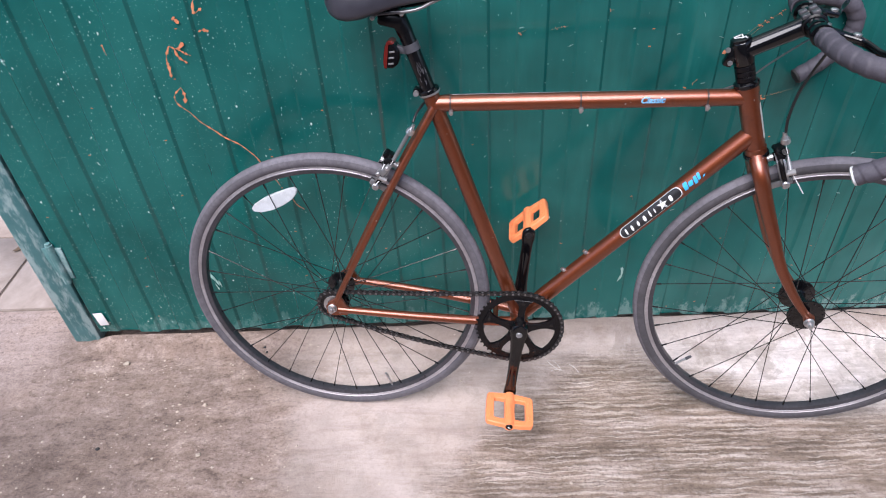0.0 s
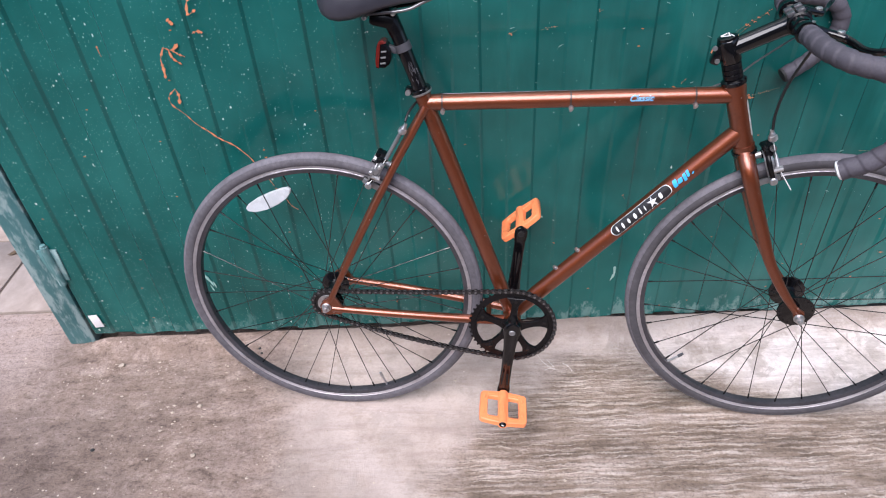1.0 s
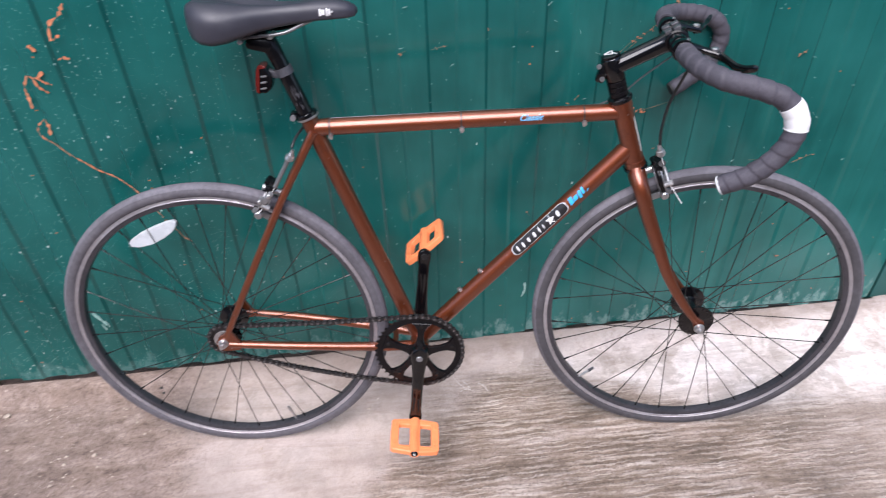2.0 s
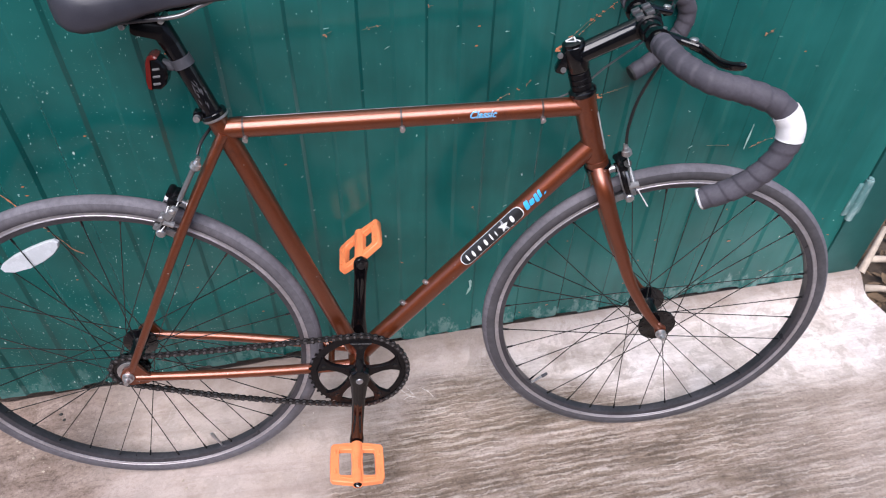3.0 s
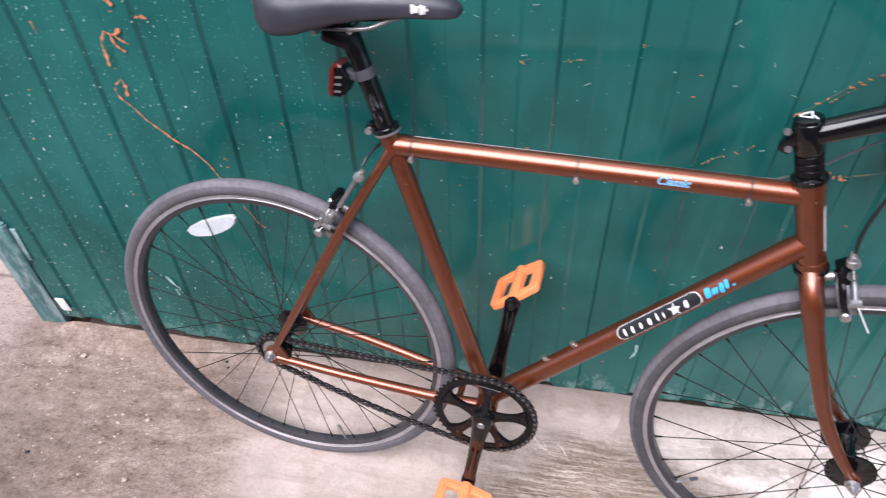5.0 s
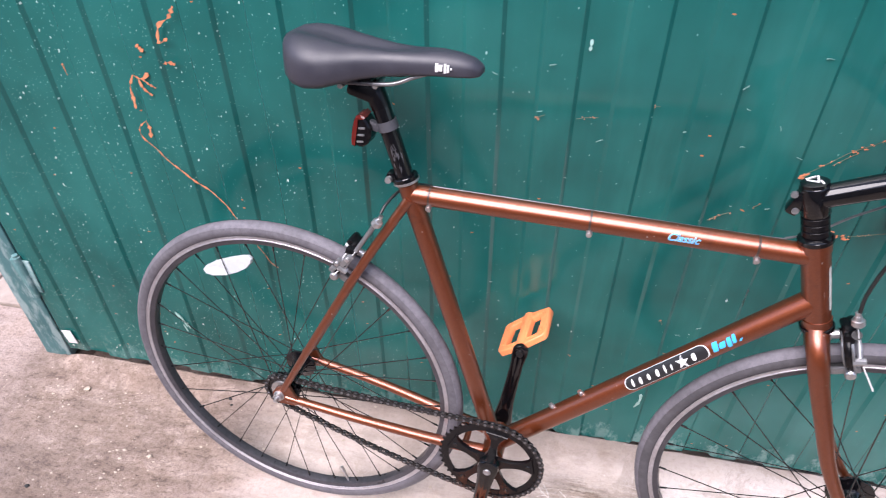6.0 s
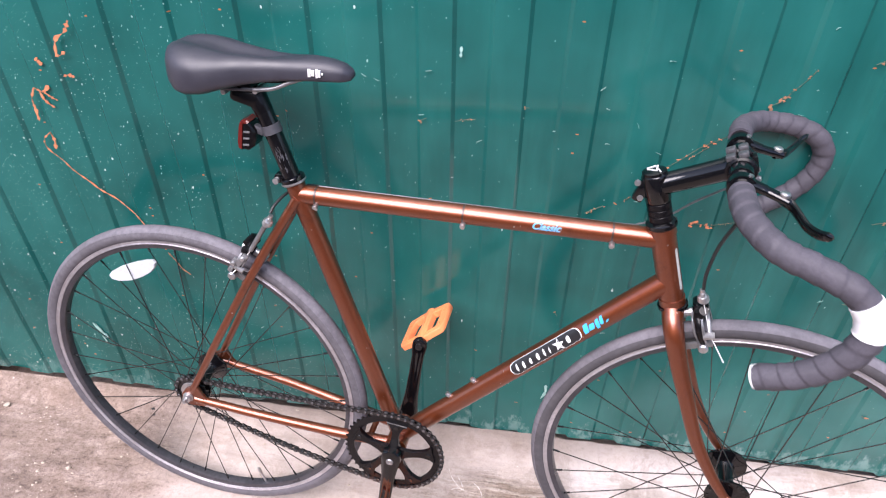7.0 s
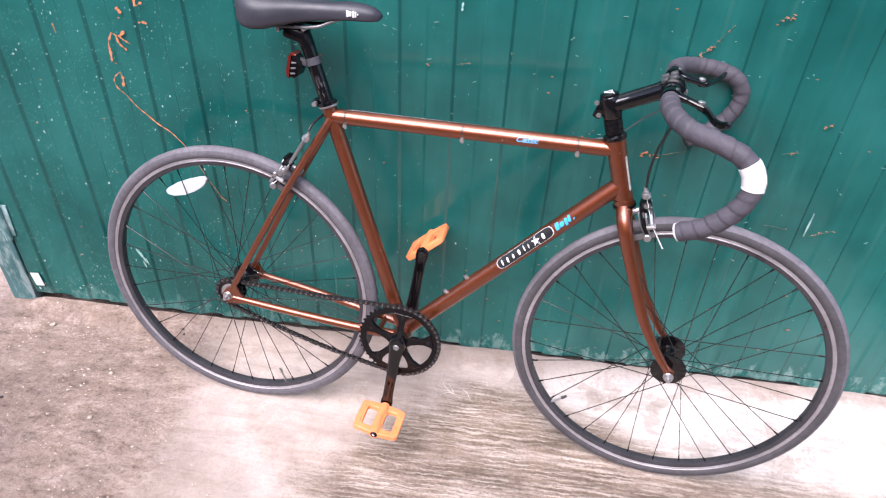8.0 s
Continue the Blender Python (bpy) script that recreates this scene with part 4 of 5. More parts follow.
def wheel(name, hub, m, flange_r, flange_y, label, spin):
    tyre_prof = []
    for k in range(16):
        a = 2 * math.pi * k / 16
        tyre_prof.append((0.3245 + 0.0145 * math.cos(a), 0.0140 * math.sin(a)))
    w = part(name, revolve(tyre_prof, hub, 120, True), M_TYRE if hub.x > 0.5 else M_DUSTYTYRE, bike, label, m)
    tread = part("tread", revolve([(0.3305, -0.0118), (0.3318, -0.0124), (0.3362, -0.0088), (0.3386, -0.0046), (0.3394, 0), (0.3386, 0.0046), (0.3362, 0.0088), (0.3318, 0.0124), (0.3305, 0.0118)], hub, 120, True), M_TREAD, w, "dusty paler tread")
    part("rim", revolve([(0.3140, -0.0102), (0.3030, -0.0104), (0.2985, -0.0085), (0.2970, 0.0), (0.2985, 0.0085), (0.3030, 0.0104), (0.3140, 0.0102)], hub, 120, True), M_RIM, w, "dark anodised aluminium rim")
    for s in (-1, 1):
        part("brake_track", revolve([(0.3145, s * 0.0098), (0.3150, s * 0.0114), (0.3134, s * 0.0114), (0.3129, s * 0.0109), (0.3100, s * 0.0109), (0.3095, s * 0.0114), (0.3079, s * 0.0114), (0.3074, s * 0.0100)], hub, 120, True), M_TRACK, w, "silver worn braking surface")
    hub_prof = [(0.0, -0.060), (0.0062, -0.060), (0.0068, -flange_y - 0.006), (0.017, -flange_y - 0.004), (flange_r, -flange_y - 0.003), (flange_r, -flange_y + 0.001), (0.016, -flange_y + 0.006),
                (0.0125, -flange_y + 0.014), (0.0125, flange_y - 0.014), (0.016, flange_y - 0.006), (flange_r, flange_y - 0.001), (flange_r, flange_y + 0.003), (0.017, flange_y + 0.004), (0.0068, flange_y + 0.006), (0.0062, 0.060), (0.0, 0.060)]
    part("hub", revolve(hub_prof, hub, 40), M_BLACK, w, "black high-flange hub")
    for s in (-1, 1):
        y = s * 0.0625
        part("axle_nut", [revolve([(0.0, y + s * 0.0135), (0.0042, y + s * 0.0135), (0.0048, y + s * 0.006), (0.0082, y + s * 0.005), (0.0090, y), (0.0105, y - s * 0.001), (0.0105, y - s * 0.003), (0.0, y - s * 0.003)], hub, 18)], M_SILVER, w, "bright axle nut")
    # 32 spokes, crossed; four meshes shared by all
    kinds = {}
    for side in (-1, 1):
        for way in (-1, 1):
            a = radians(way * 66)
            p0 = Vector((flange_r * 0.86 * math.cos(a), side * flange_y, flange_r * 0.86 * math.sin(a)))
            p1 = Vector((0.2985, side * 0.002, 0))
            d = (p1 - p0)
            geo = [tube([p0, p1], 0.00094, 6), tube([p1 - d.normalized() * 0.013, p1], 0.0019, 6), revolve([(0.0, -0.001), (0.0022, 0.0), (0.0, 0.001)], p0 + Vector((0, side * 0.004, 0)), 6)]
            kinds[side, way] = mesh_of("spoke", geo, M_SPOKE)
    for i in range(32):
        side = -1 if i % 2 else 1
        way = -1 if (i // 2) % 2 else 1
        ob = new("spoke", kinds[side, way])
        ob.parent = w
        ob.matrix_basis = Matrix.Translation(hub) @ Matrix.Rotation(radians(i * 11.25 + spin), 4, "Y")
    return w


rear_wheel = wheel("rear_wheel", REAR, None, 0.031, 0.030, "rear wheel, grey dusty tyre on a black rim", 9.5)
front_wheel = wheel("front_wheel", FRONT, STEER, 0.036, 0.034, "front wheel, grey dusty tyre on a black rim", -17.5)


def valve(w, hub, angle, stem, cap, cap_label):
    d = Vector((math.cos(angle), 0, math.sin(angle)))
    p = hub + d * 0.298
    part("valve", tube([p, p - d * 0.030], 0.0026, 10), stem, w)
    part("valve_cap", tube([p - d * 0.028, p - d * 0.041], [0.0038, 0.0030], 10), cap, w, cap_label)


valve(front_wheel, FRONT, math.atan2(0.157 - RW, 0.784 - 0.9892), M_SILVER, M_GREY, "grey valve cap")
valve(rear_wheel, REAR, radians(-70.4), M_SILVER, M_SILVER, "pale valve cap")
refl_c = Vector((-0.105, 0.001, 0.570))
oval = [(-0.056, 0.0035), (-0.046, 0.0095), (-0.020, 0.0145), (0.010, 0.0160), (0.040, 0.0150), (0.054, 0.0120), (0.057, 0.0060), (0.053, -0.0010), (0.040, -0.0085), (0.015, -0.0150), (-0.015, -0.0165), (-0.042, -0.0120), (-0.055, -0.0045)]
part("reflector", moved(plate(oval, -0.005, 0.004, 0.002), pose(*refl_c, 0, -22, 0)), M_REFLECTOR, rear_wheel, "frosted white spoke reflector")

# ---- drive: cog, chainring, cranks, pedals, chain ----


def teeth_outline(count, r_out, r_in, phase=0.0):
    pts = []
    for k in range(count):
        for u, r in ((0.0, r_in), (0.28, r_in), (0.42, r_out), (0.58, r_out), (0.72, r_in)):
            a = 2 * math.pi * (k + u + phase) / count
            pts.append((r * math.cos(a), r * math.sin(a)))
    return pts


def ring_plate(outer, inner_r, y0, y1):
    n = len(outer)
    inner = [(inner_r * math.cos(math.atan2(z, x)), inner_r * math.sin(math.atan2(z, x))) for x, z in outer]
    verts = [(x, y0, z) for x, z in outer] + [(x, y0, z) for x, z in inner] + [(x, y1, z) for x, z in outer] + [(x, y1, z) for x, z in inner]
    faces = []
    for k in range(n):
        b = (k + 1) % n
        faces += [(k, b, n + b, n + k), (2 * n + k, 3 * n + k, 3 * n + b, 2 * n + b), (k, 2 * n + k, 2 * n + b, b), (n + k, n + b, 3 * n + b, 3 * n + k)]
    return verts, faces


RING_Y, COG_Y = -0.0445, -0.0445
ring_m = pose(*BB, 0, 0, 0)
CRANK_A = math.atan2(0.110 - 0.282, 0.386 - 0.404)
chainring = part("chainring", moved(ring_plate(teeth_outline(46, 0.0950, 0.0905), 0.0770, RING_Y - 0.0015, RING_Y + 0.0015), ring_m), M_SATIN, bike, "black chainring with worn teeth")
arms = []
for k in range(5):
    a = CRANK_A + math.pi + 2 * math.pi * k / 5
    d, q = Vector((math.cos(a), math.sin(a))), Vector((-math.sin(a), math.cos(a)))
    pts = [q * 0.015 + d * 0.010, q * 0.0085 + d * 0.026, q * 0.0068 + d * 0.044, q * 0.0080 + d * 0.060, q * 0.0135 + d * 0.0725, q * 0.0200 + d * 0.0780]
    outline = [(p.x, p.y) for p in pts] + [((p - 2 * q * p.dot(q)).x, (p - 2 * q * p.dot(q)).y) for p in reversed(pts)]
    arms.append(moved(plate(outline, RING_Y - 0.007, RING_Y + 0.0012, 0.0012), ring_m))
    b = BB + Vector((d.x * 0.0700, RING_Y, d.y * 0.0700))
    part("chainring_bolt", revolve([(0.0, -0.0085), (0.0042, -0.0082), (0.0050, -0.0068), (0.0050, 0.003), (0.0, 0.004)], b, 14), M_BLACK, chainring)
part("spider", arms, M_SATIN, chainring, "five-armed black spider")


def crank(side):
    """side -1: the drive side."""
    a = CRANK_A if side < 0 else CRANK_A + math.pi
    d, q = Vector((math.cos(a), 0, math.sin(a))), Vector((-math.sin(a), 0, math.cos(a)))
    rings = []
    for s, half, y, th in ((-0.022, 0.008, 0.060, 0.018), (-0.016, 0.0165, 0.060, 0.020), (0.0, 0.0195, 0.060, 0.021), (0.018, 0.0165, 0.061, 0.018), (0.045, 0.0135, 0.064, 0.0145), (0.10, 0.0120, 0.067, 0.0125),
                           (0.145, 0.0120, 0.070, 0.0125), (0.163, 0.0145, 0.071, 0.0125), (0.174, 0.0140, 0.071, 0.0122), (0.181, 0.0098, 0.071, 0.0115), (0.184, 0.003, 0.071, 0.010)):
        ring = []
        for k in range(16):
            u = 2 * math.pi * k / 16
            c, t = math.cos(u), math.sin(u)
            ring.append(BB + d * s + q * (half * math.copysign(abs(c) ** 0.6, c)) + Vector((0, side * y + 0.5 * th * math.copysign(abs(t) ** 0.6, t), 0)))
        rings.append(ring)
    arm = part("crank_arm", loft(rings), M_BLACK, bike, "gloss black crank arm")
    part("crank_bolt", revolve([(0.0, side * 0.0715), (0.0030, side * 0.0715), (0.0034, side * 0.0725), (0.0058, side * 0.0725), (0.0070, side * 0.0712), (0.0070, side * 0.066), (0.0, side * 0.066)], BB, 20), M_PALEALLOY, arm, "grey crank bolt")
    e = BB + d * 0.170
    part("spindle", revolve([(0.0, side * 0.079), (0.0055, side * 0.0785), (0.0065, side * 0.077), (0.0065, side * 0.060), (0.0, side * 0.060)], e, 14), M_STEEL, arm)
    return e


def framed(outer, inner, half_t, soft):
    """A flat frame in x and y round a window; outer and inner have as many points."""
    n = len(outer)
    c = Vector((sum(p[0] for p in outer) / n, sum(p[1] for p in outer) / n))
    verts, faces = [], []
    for z, b in ((-half_t, soft), (-half_t + soft, 0.0), (half_t - soft, 0.0), (half_t, soft)):
        for ring, sign in ((outer, -1), (inner, 1)):
            for p in ring:
                d = Vector(p) - c
                d += d.normalized() * sign * b
                verts.append((c.x + d.x, c.y + d.y, z))
    for k in range(n):
        q = (k + 1) % n
        for layer in range(3):
            a, b = layer * 2 * n, (layer + 1) * 2 * n
            faces += [(a + k, a + q, b + q, b + k), (a + n + q, a + n + k, b + n + k, b + n + q)]
        t = 6 * n
        faces += [(k, n + k, n + q, q), (t + k, t + q, t + n + q, t + n + k)]
    return verts, faces


def pedal(e, side, turn):
    """A platform of two framed windows, one on each side of the barrel round the axle."""
    y0, y1 = side * 0.080, side * 0.174
    mid, half_w, half_t = (y0 + y1) / 2, 0.0515, 0.0064
    h = abs(y1 - y0) / 2
    m = Matrix.Translation(e) @ Matrix.Rotation(radians(turn), 4, "Y")
    p = part("pedal", moved(tube([(0, y0, 0), (0, y0 + (y1 - y0) * 0.15, 0), (0, mid, 0), (0, y1 - (y1 - y0) * 0.12, 0), (0, y1, 0)], [0.0112, 0.0118, 0.0092, 0.0112, 0.0105], 18), m), M_ORANGE, bike, "orange plastic platform pedal")
    for sx in (-1, 1):
        outer = [(sx * x, mid + y) for x, y in ((0.0050, -h), (0.026, -h + 0.002), (half_w - 0.004, -h + 0.005), (half_w, -h + 0.011), (half_w + 0.001, 0.0), (half_w, h - 0.011), (half_w - 0.004, h - 0.005), (0.026, h - 0.002), (0.0050, h), (0.0050, 0.0))]
        inner = [(sx * x, mid + y) for x, y in ((0.0115, -0.0285), (0.023, -0.0290), (0.0330, -0.0280), (0.0350, -0.0255), (0.0350, 0.0), (0.0350, 0.0255), (0.0330, 0.0280), (0.023, 0.0290), (0.0115, 0.0285), (0.0105, 0.0))]
        part("pedal_frame", moved(framed(outer, inner, half_t, 0.0016), m), M_ORANGE, p)
        for t in (-1, 1):
            for y in (-1, 1):
                part("grip_bar", moved(box((sx * 0.024, mid + y * (h - 0.0115), t * (half_t + 0.0006)), (0.022, 0.0030, 0.0024), (0, 0, -sx * y * 5), 0.0007), m), M_ORANGE, p)
                part("grip_pin", moved(box((sx * 0.0425, mid + y * 0.022, t * (half_t + 0.001)), (0.0034, 0.010, 0.0028), bevel=0.0007), m), M_ORANGE, p)
    for t in (-1, 1):
        part("barrel_rib", moved(box((0, mid, t * 0.0098), (0.0026, 0.034, 0.0030), bevel=0.0008), m), M_ORANGE, p)
    part("end_cap", moved(revolve([(0.0, y1 + side * 0.0025), (0.0062, y1 + side * 0.0022), (0.0085, y1 - side * 0.0005), (0.0085, y1 - side * 0.006), (0.0, y1 - side * 0.006)], (0, 0, 0), 18), m), M_SATIN, p, "black pedal end cap")
    part("cap_mark", moved(box((0, y1 + side * 0.0026, 0), (0.006, 0.0012, 0.003), (0, 30, 0), 0.0003), m), M_PALE, p)
    return p


E_R, E_L = crank(-1), crank(1)
pedal(E_R, -1, 9)
pedal(E_L, 1, -40)

COG_R, RING_R = 0.0335, 0.0925
cog = part("cog", moved(ring_plate(teeth_outline(16, 0.0350, 0.0305), 0.020, COG_Y - 0.0012, COG_Y + 0.0012), pose(*REAR)), M_STEEL, rear_wheel, "oily steel cog")
part("lockring", revolve([(0.022, COG_Y - 0.004), (0.023, COG_Y + 0.004), (0.015, COG_Y + 0.004), (0.014, COG_Y - 0.004)], REAR, 24, True), M_SILVER, rear_wheel)


def chain_path():
    """Points round cog and chainring; the lower run sags."""
    span_v = Vector((BB.x - REAR.x, BB.z - REAR.z))
    dist = span_v.length
    base = math.atan2(span_v.y, span_v.x)
    tilt = math.asin((RING_R - COG_R) / dist)
    pts = []
    a_up = base + math.pi / 2 + tilt
    a_dn = base - math.pi / 2 - tilt
    for k in range(25):
        a = a_dn + (a_up - a_dn) * k / 24
        pts.append((BB.x + RING_R * math.cos(a), BB.z + RING_R * math.sin(a)))
    end = (REAR.x + COG_R * math.cos(a_up), REAR.z + COG_R * math.sin(a_up))
    start = pts[-1]
    for k in range(1, 20):
        f = k / 20
        pts.append((start[0] + (end[0] - start[0]) * f, start[1] + (end[1] - start[1]) * f - 0.003 * 4 * f * (1 - f)))
    for k in range(13):
        a = a_up + (a_dn + 2 * math.pi - a_up) * k / 12
        pts.append((REAR.x + COG_R * math.cos(a), REAR.z + COG_R * math.sin(a)))
    start, end = pts[-1], pts[0]
    for k in range(1, 20):
        f = k / 20
        pts.append((start[0] + (end[0] - start[0]) * f, start[1] + (end[1] - start[1]) * f - 0.010 * 4 * f * (1 - f)))
    return pts + [pts[0]]


cp = chain_path()
cum = [0.0]
for a, b in zip(cp, cp[1:]):
    cum.append(cum[-1] + math.hypot(b[0] - a[0], b[1] - a[1]))
links = 2 * round(cum[-1] / 0.0127 / 2)


def chain_at(s):
    s %= cum[-1]
    for i in range(len(cp) - 1):
        if cum[i + 1] >= s:
            f = (s - cum[i]) / max(1e-9, cum[i + 1] - cum[i])
            return Vector((cp[i][0] + (cp[i + 1][0] - cp[i][0]) * f, COG_Y, cp[i][1] + (cp[i + 1][1] - cp[i][1]) * f))


joints = [chain_at(k * cum[-1] / links) for k in range(links)]
pins = [revolve([(0.0, -0.0040), (0.0024, -0.0048), (0.0038, -0.0022), (0.0038, 0.0022), (0.0019, 0.0040), (0.0, 0.0040)], p, 8) for p in joints]
chain = part("chain", pins, M_PIN, bike, "dark oily roller chain")


def link_geo(y):
    out = []
    for k in range(16):
        a = 2 * math.pi * k / 16
        c, s = math.cos(a), math.sin(a)
        out.append((0.0064 * (1 if c > 0 else -1) * (1 if abs(c) > 0.01 else 0) + 0.0044 * c, 0.0050 * s * (0.62 if abs(c) < 0.3 else 1)))
    return [plate(out, y - 0.0005, y + 0.0005), plate(out, -y - 0.0005, -y + 0.0005)]


outer_link = mesh_of("chain_link", link_geo(0.0034), M_STEEL)
inner_link = mesh_of("chain_link", link_geo(0.0023), M_STEEL)
for k in range(links):
    a, b = joints[k], joints[(k + 1) % links]
    d = b - a
    ob = new("chain_link", outer_link if k % 2 else inner_link)
    ob.parent = chain
    ob.matrix_basis = Matrix.Translation((a + b) / 2) @ Matrix.Rotation(-math.atan2(d.z, d.x), 4, "Y")

# ---- fork, headset, stem, handlebar: all turned with the steering ----
fork = part("fork", [tube([HEAD_LOW - AXIS * 0.004, HEAD_LOW - AXIS * 0.012, HEAD_LOW - AXIS * 0.022], [0.0180, 0.0178, 0.0130], 22)], M_PAINT, bike, "curved copper-brown steel fork", STEER)
for s in (-1, 1):
    blade = spline([HEAD_LOW - AXIS * 0.005 + Vector((0, s * 0.008, 0)), HEAD_LOW - AXIS * 0.019 + Vector((-0.001, s * 0.023, 0)), HEAD_LOW - AXIS * 0.042 + Vector((-0.001, s * 0.0335, 0)), (0.855, s * 0.037, 0.600),
                    (0.881, s * 0.042, 0.535), (0.911, s * 0.047, 0.462), (0.950, s * 0.050, 0.395), (0.9865, s * 0.0525, 0.346)], 6)
    part("fork_blade", tube(blade, lambda u: 0.0162 - 0.0088 * u ** 1.5, 18, flat=0.84, up=(1, 0, 0)), M_PAINT, fork)
    tip = [(0.974, 0.356), (0.984, 0.362), (0.998, 0.352), (1.001, 0.336), (0.993, 0.328), (0.982, 0.331)]
    part("fork_end", plate(tip, s * 0.0535 - 0.003, s * 0.0535 + 0.003, 0.001), M_PAINT, fork)
part("lower_headset_cup", [tube([HEAD_LOW - AXIS * 0.009, HEAD_LOW - AXIS * 0.005, HEAD_LOW, HEAD_LOW + AXIS * 0.001], [0.0190, 0.0222, 0.0222, 0.019], 26)], M_BLACK, bike, "black headset cup", STEER)
part("upper_headset_cup", [tube([HEAD_TOP - AXIS * 0.001, HEAD_TOP + AXIS * 0.002, HEAD_TOP + AXIS * 0.007, HEAD_TOP + AXIS * 0.011], [0.0190, 0.0218, 0.0218, 0.0165], 26)], M_BLACK, bike, "black headset cup", STEER)
for k in range(3):
    a = HEAD_TOP + AXIS * (0.0115 + k * 0.0095)
    part("spacer", tube([a, a + AXIS * 0.0008, a + AXIS * 0.0082, a + AXIS * 0.009], [0.0158, 0.0168, 0.0168, 0.0158], 24), M_SATIN, bike, "black headset spacer", STEER)
# the stem sits a little askew on the steerer
STEER_BAR = Matrix.Translation(HEAD_TOP) @ Matrix.Rotation(radians(-7.6), 4, AXIS) @ Matrix.Translation(-HEAD_TOP)
ST0, ST1 = HEAD_TOP + AXIS * 0.041, HEAD_TOP + AXIS * 0.082
BAR = Vector((0.864, 0, 0.917))
st_mid = (ST0 + ST1) / 2 + AXIS * 0.002
stem_dir = (BAR - st_mid).normalized()
stem = part("stem", [tube([ST0, ST0 + AXIS * 0.002, ST1 - AXIS * 0.002, ST1], [0.0165, 0.0180, 0.0180, 0.0165], 26), tube([st_mid + stem_dir * 0.004, st_mid + stem_dir * 0.02, BAR - stem_dir * 0.022, BAR - stem_dir * 0.010], [0.0165, 0.0152, 0.0158, 0.0180], 22),
                     box(st_mid - stem_dir * 0.019, (0.016, 0.020, 0.036), (0, 18, 0), 0.004)], M_BLACK, bike, "gloss black threadless stem", STEER_BAR)
part("top_cap", tube([ST1, ST1 + AXIS * 0.004, ST1 + AXIS * 0.0055], [0.0170, 0.0165, 0.013], 24), M_BLACK, stem)
cap_rot = AXIS.to_track_quat("Z", "Y").to_matrix().to_4x4()
for i, (x, y, lx, ly, rot) in enumerate(((-0.004, 0.004, 0.016, 0.0022, 0), (0.002, -0.002, 0.016, 0.0022, 60), (-0.008, -0.004, 0.013, 0.0022, -62), (0.006, 0.008, 0.010, 0.002, 20))):
    part("print_bar", moved(box((x, y, 0.006), (lx, ly, 0.0008), (0, 0, rot)), Matrix.Translation(ST1) @ cap_rot), M_PALE, stem, "white print")
for k in (0.014, 0.037):
    p = ST0 + AXIS * k - stem_dir * 0.0225
    part("stem_bolt", tube([p + Vector((0, -0.0122, 0)), p + Vector((0, -0.0118, 0)), p + Vector((0, -0.010, 0)), p + Vector((0, -0.008, 0))], [0.0022, 0.0042, 0.0044, 0.0044], 12), M_PALEALLOY, stem, "bright hex bolt")
face = part("faceplate", [revolve([(0.0165, -0.021), (0.0195, -0.019), (0.0195, -0.010), (0.0165, -0.008)], BAR, 24, True), revolve([(0.0165, 0.008), (0.0195, 0.010), (0.0195, 0.019), (0.0165, 0.021)], BAR, 24, True), box(BAR + stem_dir * 0.018, (0.006, 0.016, 0.022), (0, -22, 0), 0.002)], M_SATIN, stem, "worn dark faceplate")
for sy in (-0.014, 0.014):
    for sz in (-1, 1):
        n_v = Vector((-stem_dir.z, 0, stem_dir.x))
        p = BAR + n_v * sz * 0.017 + Vector((0, sy, 0)) + stem_dir * 0.010
        if sz > 0:
            for along in (-0.0075, 0.0075):
                part("clamp_lug", moved(box((0, 0, 0), (0.0125, 0.0125, 0.0075), bevel=0.002), Matrix.Translation(BAR + n_v * 0.0195 + Vector((0, sy * 0.85, 0)) + stem_dir * along) @ Matrix.Rotation(-math.atan2(stem_dir.z, stem_dir.x), 4, "Y")), M_LUG, stem, "worn grey clamp lug")
            continue
        part("faceplate_lug", box(p + stem_dir * 0.003, (0.012, 0.010, 0.010), (0, -25, 0), 0.003), M_LUG, stem, "worn grey faceplate lug")
        part("faceplate_bolt", tube([p + stem_dir * 0.008, p + stem_dir * 0.0098, p + stem_dir * 0.0104], [0.0034, 0.0034, 0.0022], 10), M_PALEALLOY, stem, "silver faceplate bolt")

def bar_line(s):
    """Centre line of one side of the drop bar, from the stem out, forwards, down and back."""
    return spline([BAR, BAR + Vector((0, s * 0.05, 0)), (0.864, s * 0.110, 0.9205), (0.876, s * 0.155, 0.917), (0.903, s * 0.191, 0.912), (0.944, s * 0.207, 0.906),
                   (0.981, s * 0.214, 0.892), (1.000, s * 0.2195, 0.865), (0.998, s * 0.2215, 0.832), (0.979, s * 0.2205, 0.799), (0.952, s * 0.2165, 0.773), (0.920, s * 0.2085, 0.753)], 12)


handlebar = part("handlebar", [tube(bar_line(-1)[:28], lambda u: 0.0130, 18), tube(bar_line(1)[:28], lambda u: 0.0130, 18), revolve([(0.0, -0.045), (0.0150, -0.040), (0.0162, -0.025), (0.0162, 0.025), (0.0150, 0.040), (0.0, 0.045)], BAR, 24)], M_BLACK, bike, "black drop handlebar wound with dark grey tape", STEER_BAR)


def wound(path, r0, pitch, lump):
    """Radius of wound tape along a path: each turn overlaps the last."""
    cumulative = [0.0]
    for a, b in zip(path, path[1:]):
        cumulative.append(cumulative[-1] + (b - a).length)
    return [r0 + lump * math.sin(math.pi * (0.12 + 0.88 * ((s / pitch) % 1.0))) ** 0.6 for s in cumulative]


